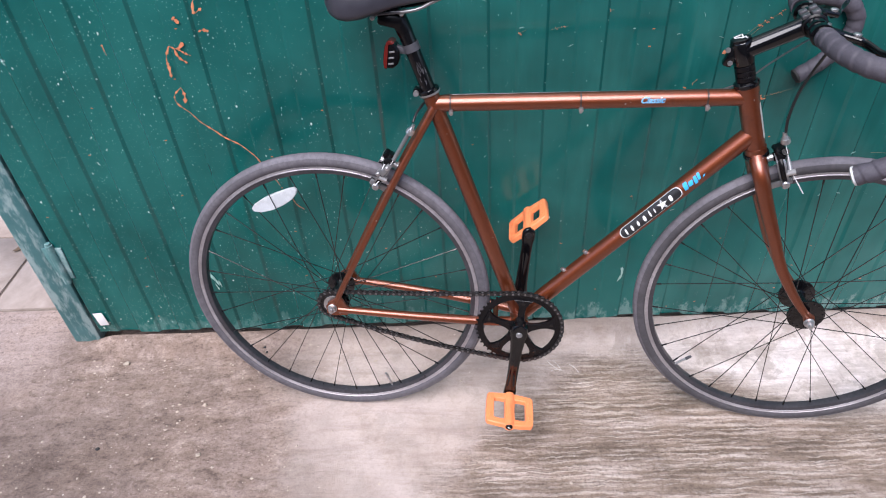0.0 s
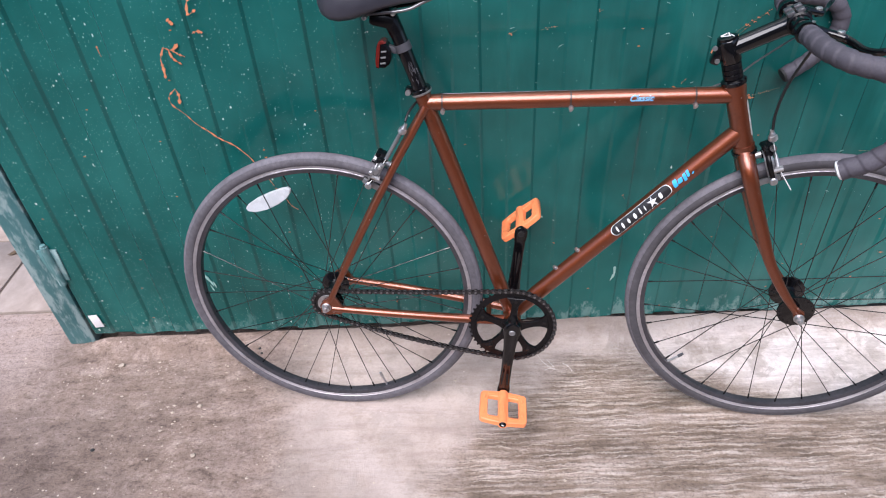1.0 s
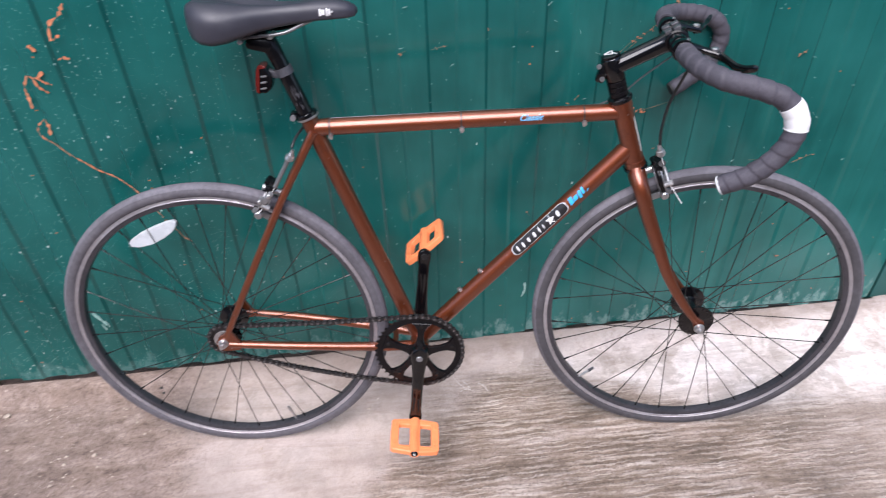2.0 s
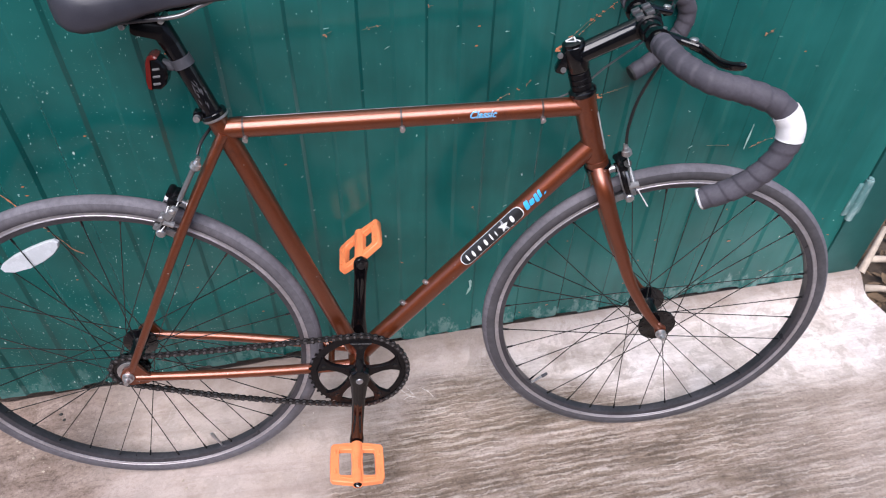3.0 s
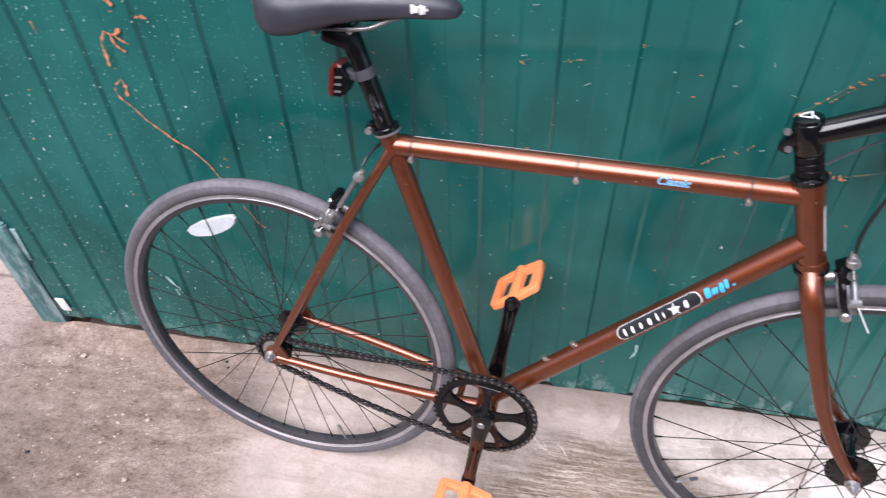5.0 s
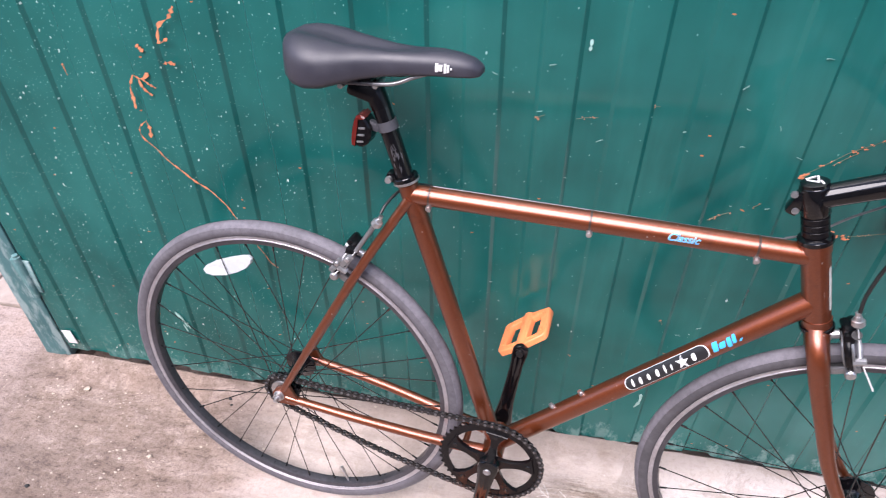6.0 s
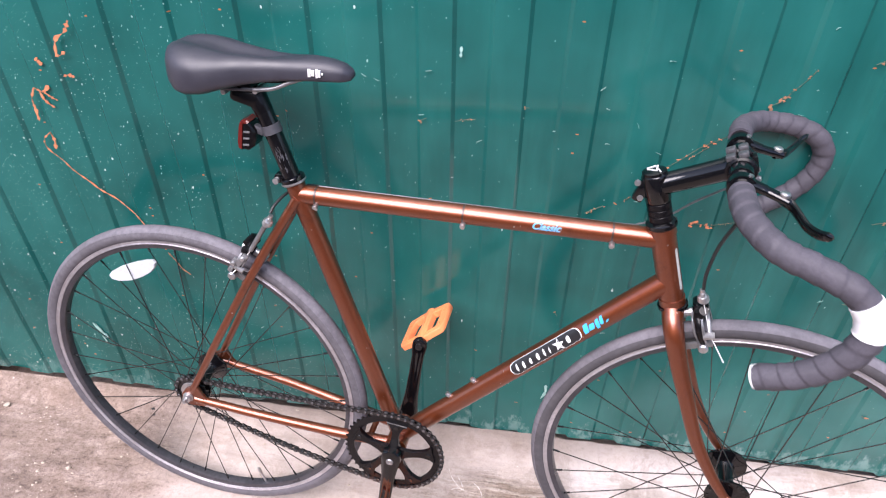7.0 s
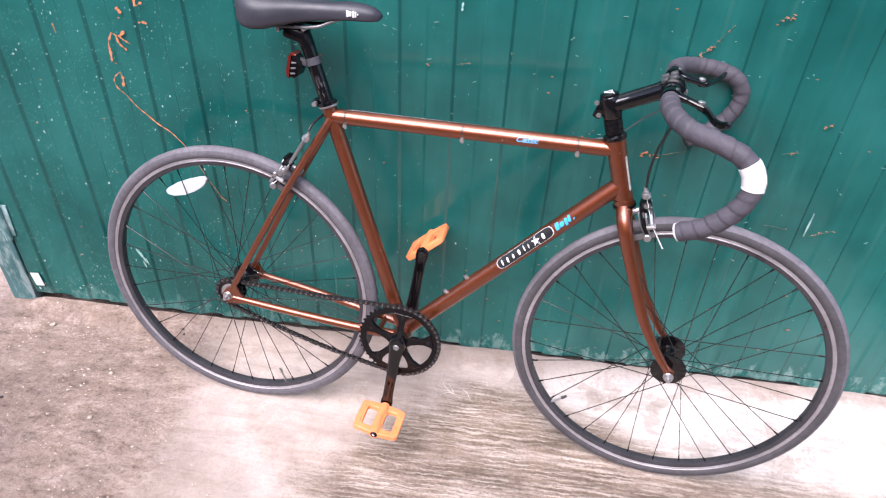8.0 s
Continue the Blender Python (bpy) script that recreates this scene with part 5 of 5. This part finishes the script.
def dense(path, step=0.003):
    out = [path[0]]
    for a, b in zip(path, path[1:]):
        k = max(1, int((b - a).length / step))
        out += [a + (b - a) * (j + 1) / k for j in range(k)]
    return out


def helix_tape(path, r0, pitch, lump, sense):
    """Tape wound in a helix: each turn laps over the last with a stepped edge."""
    n = 28
    verts, faces = tube(path, 1.0, n)
    verts = [Vector(v) for v in verts]
    run = 0.0
    for i, p in enumerate(path):
        if i:
            run += (p - path[i - 1]).length
        for k in range(n):
            u = (run / pitch + sense * k / n + 0.10 * noise.noise(Vector((run * 30, k * 0.1, sense)))) % 1.0
            fall = min(1.0, (1 - u) / 0.14) ** 0.7
            lift = lump * fall * (0.30 + 0.70 * math.sin(1.6 * u)) + 0.0005 * noise.noise(Vector((run * 90, math.cos(6.283 * k / n) * 2, math.sin(6.283 * k / n) * 2)))
            j = i * n + k
            verts[j] = p + (verts[j] - p) * (r0 + lift)
    return verts, faces


for s in (-1, 1):
    line = bar_line(s)
    tape_line = dense(line[19:], 0.0015)
    part("bar_tape", helix_tape(tape_line, 0.0140, 0.0215, 0.0020, s), M_TAPE, handlebar, "dark grey wound bar tape")
    end, back = line[-1], (line[-1] - line[-3]).normalized()
    part("bar_plug", tube([end - back * 0.001, end + back * 0.003, end + back * 0.005], [0.0152, 0.0146, 0.010], 18), M_PALE if s < 0 else M_RUBBER, handlebar, "pale bar-end plug" if s < 0 else "black bar-end plug")
band = bar_line(-1)
band = dense(band[75:90])
part("white_band", tube(band, wound(band, 0.0163, 0.018, 0.0007), 24), M_WHITE, handlebar, "band of white tape")


def lever(s):
    """A short auxiliary brake lever clamped on the bar's top."""
    c = BAR + Vector((0.0, s * 0.063, 0))
    p = part("brake_lever", [revolve([(0.0135, -0.007), (0.0175, -0.006), (0.0175, 0.006), (0.0135, 0.007)], c, 22, True),
                             tube(spline([c + Vector((0.010, 0, 0.006)), c + Vector((0.028, s * 0.001, 0.001)), c + Vector((0.054, s * 0.008, -0.005))]), [0.0090] * 8 + [0.0080] * 8 + [0.0088], 14, flat=0.72)], M_BLACK, handlebar, "black auxiliary brake lever on the bar top")
    part("pivot_bolt", tube([c + Vector((0.048, s * 0.006, 0.000)), c + Vector((0.048, s * 0.006, 0.0040)), c + Vector((0.048, s * 0.006, 0.0052)), c + Vector((0.048, s * 0.006, 0.0058))], [0.0062, 0.0062, 0.0048, 0.0022], 16), M_SILVER, p, "silver pivot bolt")
    part("clamp_bolt", tube([c + Vector((0.006, 0, 0.014)), c + Vector((0.007, 0, 0.0180))], 0.0030, 10), M_SILVER, p, "silver bolt")
    blade = spline([c + Vector((0.046, s * 0.004, -0.004)), c + Vector((0.058, s * 0.016, -0.007)), c + Vector((0.065, s * 0.033, -0.009)), c + Vector((0.072, s * 0.051, -0.011)), c + Vector((0.081, s * 0.070, -0.008)), c + Vector((0.092, s * 0.085, -0.001))])
    part("lever_blade", tube(blade, lambda u: (0.0074 - 0.0018 * u) * (1 if u < 0.92 else max(0.15, 1 - ((u - 0.92) / 0.08) ** 2) ** 0.5), 12, flat=0.6, up=(0, 0, 1)), M_BLACK, p, "hooked black lever blade")


lever(-1)
lever(1)

# ---- brakes and cables ----


def caliper(name, pivot, out, lift, m, label, tail):
    """A side-pull calliper: out is the way it stands off its mount, lift how high its cable adjuster rises."""
    u = Vector((-out[1], 0, out[0]))
    if u.z < 0:
        u = -u
    v = Vector((out[0], 0, out[1]))
    base = Matrix((v.to_4d(), Vector((0, 1, 0, 0)), u.to_4d(), (0, 0, 0, 1))).transposed()
    for k in range(3):
        base[3][k] = 0.0
    base.translation = Vector((pivot[0], 0, pivot[1]))
    place = base if m is None else m @ base
    b = part(name, [tube([(0.018, 0, 0), (0.036, 0, 0)], 0.0085, 16), box((0.029, 0, 0.004), (0.014, 0.026, 0.022), (0, 0, 0), 0.005), box((0.027, -0.024, 0.008), (0.015, 0.011, 0.020), (0, 12, 0), 0.004)], M_SATIN, bike, label, place)
    part("pivot_nut", [tube([(-0.006, 0, 0), (0.008, 0, 0), (0.009, 0, 0), (0.019, 0, 0)], [0.0088, 0.0088, 0.0068, 0.0068], 10)], M_SILVER, b, "silver mounting nut")
    part("front_nut", [tube([(0.036, 0, 0), (0.041, 0, 0)], 0.0062, 6)], M_SILVER, b, "silver pivot nut")
    sh = 0.016 if lift > 0.03 else 0.0
    arm_mat = M_SATIN
    for s, v0 in ((-1, 0.026), (1, 0.034)):
        arm = spline([(v0, s * -0.012, 0.014), (v0, s * 0.012, 0.015), (v0, s * 0.031, 0.000), (v0 + 0.001, s * 0.034, -0.020), (v0 + 0.004, s * 0.027, -0.043)], 6)
        part("brake_arm", tube(arm, lambda t: 0.0068 - 0.0018 * t, 12, flat=0.75), arm_mat, b, "black calliper arm")
        part("arm_edge", tube([p + Vector((0.0045, s * 0.0030, 0)) for p in arm[10:]], 0.0020, 8), M_PALEALLOY, b, "worn bright edge of the arm")
        part("brake_shoe", box((0.020, s * 0.0165, -0.046), (0.048, 0.009, 0.011), (0, -6, 0), 0.003), M_RUBBER, b)
        part("shoe_holder", box((0.022, s * 0.0225, -0.045), (0.040, 0.005, 0.012), (0, -6, 0), 0.002), M_PALEALLOY, b, "pale alloy shoe holder")
        part("shoe_bolt", tube([(0.028, s * 0.022, -0.044), (0.028, s * 0.036, -0.044), (0.028, s * 0.038, -0.044)], [0.0060, 0.0074, 0.0056], 14), M_SILVER, b, "silver shoe bolt")
    part("upper_arm", tube(spline([(0.030, -0.002, 0.006), (0.033 - sh * 0.5, -0.020, 0.014), (0.035 - sh, -0.031, 0.022)], 5), 0.0050 if lift > 0.03 else 0.0066, 10), arm_mat, b)
    part("return_spring", tube(spline([(0.020, -0.010, 0.012), (0.018, -0.034, 0.010), (0.019, -0.037, -0.012), (0.022, -0.030, -0.034)], 6), 0.0013, 8), M_PALEALLOY, b, "thin bright return spring")
    top = 0.030 + lift
    tip_v = 0.036 - 0.52 * max(0.0, lift - 0.03)
    if lift > 0.03:
        part("adjuster_rod", tube([(0.035 - sh, -0.032, 0.024), (tip_v + 0.001, -0.032, top - 0.010)], 0.0039, 12), M_PALEALLOY, b, "long pale adjuster rod")
    part("barrel_adjuster", [tube([(tip_v, -0.032, top - 0.016), (tip_v, -0.032, top - 0.013), (tip_v, -0.032, top - 0.006), (tip_v, -0.032, top - 0.005), (tip_v, -0.032, top)], [0.0062, 0.0084, 0.0078, 0.0056, 0.0044], 16), tube([(tip_v, -0.032, top), (tip_v, -0.032, top + 0.006)], 0.0036, 10)], M_SILVER, b, "pale cable adjuster")
    part("cable_arm", tube(spline([(0.037 - sh * 0.5, 0.004, 0.004), (0.039 - sh, -0.020, 0.000), (0.039 - sh, -0.034, -0.018)], 5), 0.0036, 10, flat=0.7), M_PALEALLOY, b, "bright cable arm")
    if lift > 0.03:
        part("arm_face", [box((0.024, -0.037, 0.000), (0.010, 0.006, 0.030), (0, -14, 0), 0.002), box((0.034, -0.037, -0.010), (0.009, 0.006, 0.016), (0, -10, 0), 0.002)], M_PALEALLOY, b, "pale front face of the calliper arm")
        for px, pz in ((0.0235, 0.006), (0.0345, -0.013)):
            part("face_bolt", tube([(px, -0.039, pz), (px, -0.0425, pz), (px, -0.0435, pz)], [0.0040, 0.0040, 0.0026], 12), M_SILVER, b, "silver button bolt")
    part("inner_wire", tube([(tip_v, -0.032, top - 0.018), (0.039 - sh, -0.034, -0.018), (0.043 - sh, -0.036, -0.030), (0.043 - sh + tail * 0.3, -0.040, -0.030 - tail)], [0.0008, 0.0008, 0.0010, 0.0012], 6), M_PALE, b, "thin bright cable end")
    part("cable_anchor", tube([(0.030 - sh, -0.035, -0.020), (0.046 - sh, -0.035, -0.020)], 0.0056, 8), M_SILVER, b, "silver anchor bolt")
    return b


caliper("front_brake", (0.842, 0.668), (0.951, 0.309), 0.024, STEER, "black and silver side-pull front brake", 0.036)
caliper("rear_brake", (0.163, 0.648), (-0.883, 0.469), 0.072, None, "black and silver side-pull rear brake", 0.008)

part("brake_cable", tube(spline([(0.8595, -0.032, 0.734), (0.857, -0.033, 0.765), (0.862, -0.036, 0.812), (0.874, -0.046, 0.858), (0.880, -0.060, 0.888), (0.880, -0.068, 0.903)]), 0.0024, 10), M_CABLE, bike, "black front brake cable", STEER)
part("brake_wire", tube(spline([(0.890, 0.020, 0.888), (0.862, 0.014, 0.872), (0.825, 0.022, 0.840), (0.796, 0.026, 0.812), (0.760, 0.014, 0.800), (0.722, 0.007, 0.7985), (0.503, 0.007, 0.7955), (0.268, 0.007, 0.792)]), 0.0016, 8), M_GREYWIRE, bike, "thin grey rear brake wire along the top tube")
part("brake_cable", tube(spline([(0.268, 0.007, 0.792), (0.244, 0.021, 0.784), (0.223, 0.016, 0.779), (0.211, -0.004, 0.772), (0.204, -0.022, 0.764), (0.2000, -0.032, 0.754)]), 0.0024, 10), M_CABLE, bike, "black rear brake cable")

# ---- marks and litter ----
tendril = [(-0.283, 0.759), (-0.301, 0.742), (-0.300, 0.722), (-0.280, 0.701), (-0.264, 0.678), (-0.240, 0.656), (-0.222, 0.638), (-0.195, 0.620), (-0.177, 0.600), (-0.165, 0.584), (-0.150, 0.552)]
SCRAPES = [
    (tendril, 0.0045), ([(-0.283, 0.759), (-0.280, 0.742), (-0.284, 0.724)], 0.006),
    ([(-0.280, 0.847), (-0.292, 0.824), (-0.293, 0.803), (-0.295, 0.782)], 0.006), ([(-0.280, 0.847), (-0.264, 0.841), (-0.249, 0.853)], 0.006),
    ([(-0.271, 0.841), (-0.267, 0.824), (-0.253, 0.811)], 0.004), ([(-0.264, 0.841), (-0.253, 0.832), (-0.242, 0.826)], 0.004),
    ([(-0.169, 0.972), (-0.182, 0.953), (-0.203, 0.939), (-0.211, 0.910), (-0.194, 0.918)], 0.006), ([(-0.255, 0.903), (-0.250, 0.897), (-0.246, 0.891)], 0.006),
    ([(-0.213, 0.873), (-0.203, 0.876), (-0.192, 0.873)], 0.006), ([(-0.412, 0.857), (-0.411, 0.846), (-0.410, 0.835)], 0.003),
    ([(0.822, 0.786), (0.838, 0.799)], 0.010), ([(0.838, 0.799), (0.859, 0.819), (0.871, 0.830), (0.898, 0.847), (0.915, 0.859)], 0.0045),
    ([(0.855, 0.806), (0.872, 0.822), (0.884, 0.832)], 0.003), ([(0.706, 0.682), (0.719, 0.692), (0.738, 0.703)], 0.004), ([(0.768, 0.716), (0.778, 0.725)], 0.004),
    ([(0.885, 0.681), (0.903, 0.681), (0.921, 0.679)], 0.008), ([(0.921, 0.680), (0.950, 0.688), (0.979, 0.696)], 0.002), ([(0.954, 0.909), (0.968, 0.917), (0.976, 0.932)], 0.008),
    ([(0.976, 0.932), (0.990, 0.950), (1.002, 0.972)], 0.003), ([(1.075, 0.981), (1.090, 0.989), (1.105, 0.994)], 0.005), ([(1.235, 0.774), (1.252, 0.789)], 0.006),
    ([(1.174, 0.710), (1.190, 0.715), (1.210, 0.717)], 0.005), ([(1.192, 0.532), (1.220, 0.530), (1.245, 0.525)], 0.003), ([(1.299, 0.514), (1.320, 0.524), (1.349, 0.536)], 0.004),
    ([(0.416, 0.841), (0.425, 0.845)], 0.005), ([(0.473, 0.843), (0.490, 0.847), (0.508, 0.849)], 0.003), ([(0.584, 0.876), (0.592, 0.876)], 0.006),
    ([(0.682, 0.437), (0.687, 0.428)], 0.008), ([(1.340, 0.236), (1.345, 0.228)], 0.008),
]
flakes = {"bright": [], "dull": []}
for points, width in SCRAPES:
    far_end = points[0][0] > 0.93 or 0.40 < points[0][0] < 0.80
    ragged = points[0][0] > 0.30
    line = spline([(x, 0, z) for x, z in points], 8) if len(points) > 2 else [Vector((points[0][0] + (points[1][0] - points[0][0]) * k / 6, 0, points[0][1] + (points[1][1] - points[0][1]) * k / 6)) for k in range(7)]
    threads = []
    if ragged:
        # flaked-off crumbs of paint: short crooked clots strung along a hair-thin trace
        for k in range(0, len(line) - 1):
            if random.random() < 0.34:
                p, turn = line[k], random.uniform(0, 6.28)
                reach = width * random.uniform(0.25, 0.85)
                off = Vector((random.uniform(-0.8, 0.8) * width, 0, random.uniform(-0.8, 0.8) * width))
                bit = [(p.x + off.x + math.cos(turn + b) * reach * f, p.z + off.z + math.sin(turn + b) * reach * f) for f, b in ((-1, random.uniform(-0.5, 0.5)), (0.1, 1.3), (1, random.uniform(-0.5, 0.5)))]
                threads.append(stroke(bit, width * random.uniform(0.14, 0.46), y=-0.0033 - 0.0002 * (len(threads) % 5), wander=0.6))
        part("scratch", stroke([(p.x, p.z) for p in line[::3]] if len(line) > 8 else [(line[0].x, line[0].z), (line[3].x, line[3].z), (line[-1].x, line[-1].z)], 0.0006, y=-0.0034, wander=0.6), M_TRACE, panel, "hair-thin orange scratch", smooth=False)
        flakes["dull" if far_end else "bright"] += threads
    else:
        part("paint_scrape", stroke(points, width * (0.40 if points is tendril else 0.68), y=-0.0035, wander=0.8), M_SCRAPE, panel, "dried orange paint scrape", smooth=False)
tagged(part("flaked_paint", flakes["bright"], M_SCRAPE, panel, smooth=False), "", "", kind="stuff")
tagged(part("flaked_paint", flakes["dull"], M_DULLSCRAPE, panel, smooth=False), "", "", kind="stuff")
for points in ([(-0.150, 0.552), (-0.138, 0.530), (-0.128, 0.508)], [(-0.122, 0.494), (-0.108, 0.470), (-0.100, 0.452), (-0.085, 0.438)]):
    part("scratch", stroke(points, 0.0015, y=-0.0034, wander=0.6), M_DULLSCRAPE, panel, "faint end of an orange scrape", smooth=False)
for points, width in (([(0.687, 0.219), (0.688, 0.193), (0.680, 0.171)], 0.004), ([(0.480, 0.970), (0.479, 0.953)], 0.003), ([(1.287, 0.512), (1.289, 0.575)], 0.003), ([(-0.372, 0.252), (-0.364, 0.228)], 0.003), ([(-0.366, 0.250), (-0.360, 0.222)], 0.0025), ([(-0.360, 0.238), (-0.353, 0.205)], 0.003), ([(-0.362, 0.212), (-0.356, 0.190)], 0.0025), ([(-0.351, 0.222), (-0.347, 0.200)], 0.002)):
    part("paint_scrape", stroke(points, width, y=-0.0035, wander=0.5), M_PALESCRAPE, panel, "pale scratch in the paint", smooth=False)

# small pale scuffs strewn over the cleaner end of the sheet
scuffs = []
for k in range(50):
    x, z = random.uniform(0.30, 1.62), random.choice((0.42, 0.56, 0.70, 0.845, 0.95)) + random.gauss(0, 0.045)
    ln, turn = random.uniform(0.001, 0.0055), random.gauss(0.1, 0.5)
    dx, dz = math.cos(turn) * ln, math.sin(turn) * ln
    scuffs.append(stroke([(x - dx, z - dz), (x + random.uniform(-1, 1) * 0.001, z + random.uniform(-1, 1) * 0.0012), (x + dx, z + dz)], random.uniform(0.0005, 0.0011), y=-0.0036, wander=0.7))
tagged(part("scuffed_paint", scuffs, M_FAINTSCUFF, panel, smooth=False), "", "", kind="stuff")

sticker = part("sticker", box((-0.709, -0.005, 0.097), (0.026, 0.0012, 0.046), (0, -6, 0), 0.0005), M_WHITE)
tagged(sticker, "small blank white sticker low on the green gate", "sticker")

# grit and small stones on the concrete
grit = []
heaps = [(random.uniform(-0.90, 0.05), random.uniform(-0.80, -0.08)) for k in range(34)]
for k in range(1200):
    if random.random() < 0.55:
        hx, hy = random.choice(heaps)
        x, y = hx + random.gauss(0, 0.045), min(-0.01, hy + random.gauss(0, 0.03))
    else:
        x, y = (random.uniform(-1.0, 0.15) if random.random() < 0.80 else random.uniform(0.2, 1.7)), random.uniform(-0.85, 0.0)
    r = 0.0006 + 0.0034 * random.random() ** 3
    c = Vector((x, y, slab_height(x, y) + r * 0.4))
    pts = [Vector((1, 0, 0)), Vector((-1, 0, 0)), Vector((0, 1, 0)), Vector((0, -1, 0)), Vector((0, 0, 0.8)), Vector((0, 0, -0.8))]
    pts = [c + Vector((p.x * random.uniform(0.6, 1.6), p.y * random.uniform(0.6, 1.4), p.z * random.uniform(0.6, 1.1))) * r for p in pts]
    grit.append((pts, [(0, 2, 4), (2, 1, 4), (1, 3, 4), (3, 0, 4), (2, 0, 5), (1, 2, 5), (3, 1, 5), (0, 3, 5)]))
tagged(part("grit", grit, M_STICK, smooth=False), "pale grit and crumbs scattered over the concrete", "grit", kind="stuff")

# one dead leaf on the paving, one dark pebble
curl = [(-0.022, 0.0, 0.004), (-0.010, 0.010, 0.001), (0.004, 0.013, 0.003), (0.014, 0.008, 0.006), (0.024, 0.001, 0.003), (0.012, -0.008, 0.001), (0.0, -0.011, 0.004), (-0.012, -0.008, 0.002), (0.0, 0.0, 0.0015)]
leaf_v = [Vector(p) for p in curl] + [Vector(p) + Vector((0, 0, 0.0008)) for p in curl]
leaf_f = [(8, (k + 1) % 8, k) for k in range(8)] + [(17, 9 + k, 9 + (k + 1) % 8) for k in range(8)] + [(k, (k + 1) % 8, 9 + (k + 1) % 8, 9 + k) for k in range(8)]
leaf = part("leaf", moved((leaf_v, leaf_f), pose(-1.205, 0.433, 0.005, 0, 0, 40)), M_LEAF, smooth=False)
tagged(leaf, "curled brown dead leaf on the stone paving", "leaf")


def stone(x, y, r, mat, label, group):
    """A small uneven stone lying on the slab."""
    seed = Vector((x * 31, y * 17, r * 900))
    rings = []
    for k in range(1, 6):
        lat = math.pi * k / 6
        ring = []
        for q in range(9):
            lon = 2 * math.pi * q / 9
            d = Vector((math.sin(lat) * math.cos(lon), math.sin(lat) * math.sin(lon), -math.cos(lat)))
            d *= r * (1 + 0.35 * noise.noise(d * 1.6 + seed))
            ring.append((x + d.x * 1.25, y + d.y, slab_height(x, y) + r * 0.45 + d.z * 0.7))
        rings.append(ring)
    return tagged(part("pebble", loft(rings), mat), label, "pebble", group=group)


stone(-0.612, -0.351, 0.0042, M_RUBBER, "small dark pebble lying on the dirty concrete", "dark pebbles on the concrete")
stone(-0.268, -0.047, 0.0036, M_RUBBER, "small dark pebble lying on the dirty concrete", "dark pebbles on the concrete")
stone(-0.261, -0.059, 0.0030, M_RUBBER, "small dark pebble lying on the dirty concrete", "dark pebbles on the concrete")
stone(-0.384, -0.229, 0.0050, M_STICK, "pale stone chip on the dirty concrete", "pale stone chips on the concrete")
stone(-0.359, -0.374, 0.0055, M_STICK, "pale stone chip on the dirty concrete", "pale stone chips on the concrete")
stone(-0.642, -0.085, 0.0075, M_STICK, "larger pale earth clod close to the gate post", "pale stone chips on the concrete")

# a scribble of pale scratches in the slab between the wheels
for points in ([(0.487, -0.098), (0.497, -0.120), (0.514, -0.141), (0.530, -0.150)], [(0.530, -0.150), (0.514, -0.146), (0.500, -0.152)], [(0.512, -0.118), (0.522, -0.135), (0.528, -0.149)], [(0.548, -0.128), (0.562, -0.140), (0.571, -0.158)]):
    top = max(slab_height(x, y) for x, y in points) + 0.0006
    part("scratch", moved(stroke(points, 0.0015, y=-top, wander=0.7), pose(0, 0, 0, -90, 0, 0)), M_CHALK, pavement, "pale scratch in the concrete", smooth=False)

# leaf litter and sticks past the slab's edge
litter = []
for k in range(1600):
    x, y = 1.83 + abs(random.gauss(0, 0.35)), random.uniform(-1.2, 0.9)
    c = Vector((x, y, -0.04 + random.uniform(0, 0.03)))
    turn = Euler((random.uniform(-0.6, 0.6), random.uniform(-0.6, 0.6), random.uniform(0, 6.3))).to_matrix()
    ln, wd = random.uniform(0.008, 0.024), random.uniform(0.005, 0.012)
    leaf = [(-1, 0, 0), (-0.4, 0.9, 0.2), (0.4, 0.8, 0.25), (1, 0, 0.1), (0.4, -0.8, 0.25), (-0.4, -0.9, 0.2), (0, 0, 0)]
    pts = [c + turn @ Vector((p[0] * ln, p[1] * wd, p[2] * 0.012)) for p in leaf]
    litter.append((pts, [(0, 6, 1), (1, 6, 2), (2, 6, 3), (3, 6, 4), (4, 6, 5), (5, 6, 0)]))
tagged(part("leaf_litter", litter, M_LEAF, smooth=False), "brown dead leaves on the soil past the slab", "leaf litter", kind="stuff")
for a, b, r in (((1.862, 0.02, 0.0), (1.96, 0.10, 0.09), 0.011), ((1.845, -0.03, -0.01), (1.90, -0.09, 0.012), 0.009), ((1.90, 0.05, 0.02), (2.05, -0.02, 0.03), 0.007)):
    mid = (Vector(a) + Vector(b)) / 2 + Vector((0.006, 0.004, 0.006))
    st = part("stick", tube(spline([a, mid, b]), lambda u: 0.011 * (1 - 0.35 * u), 10), M_STICK)
    tagged(st, "broken pale stick lying in dead leaves", "stick", group="sticks by the slab")
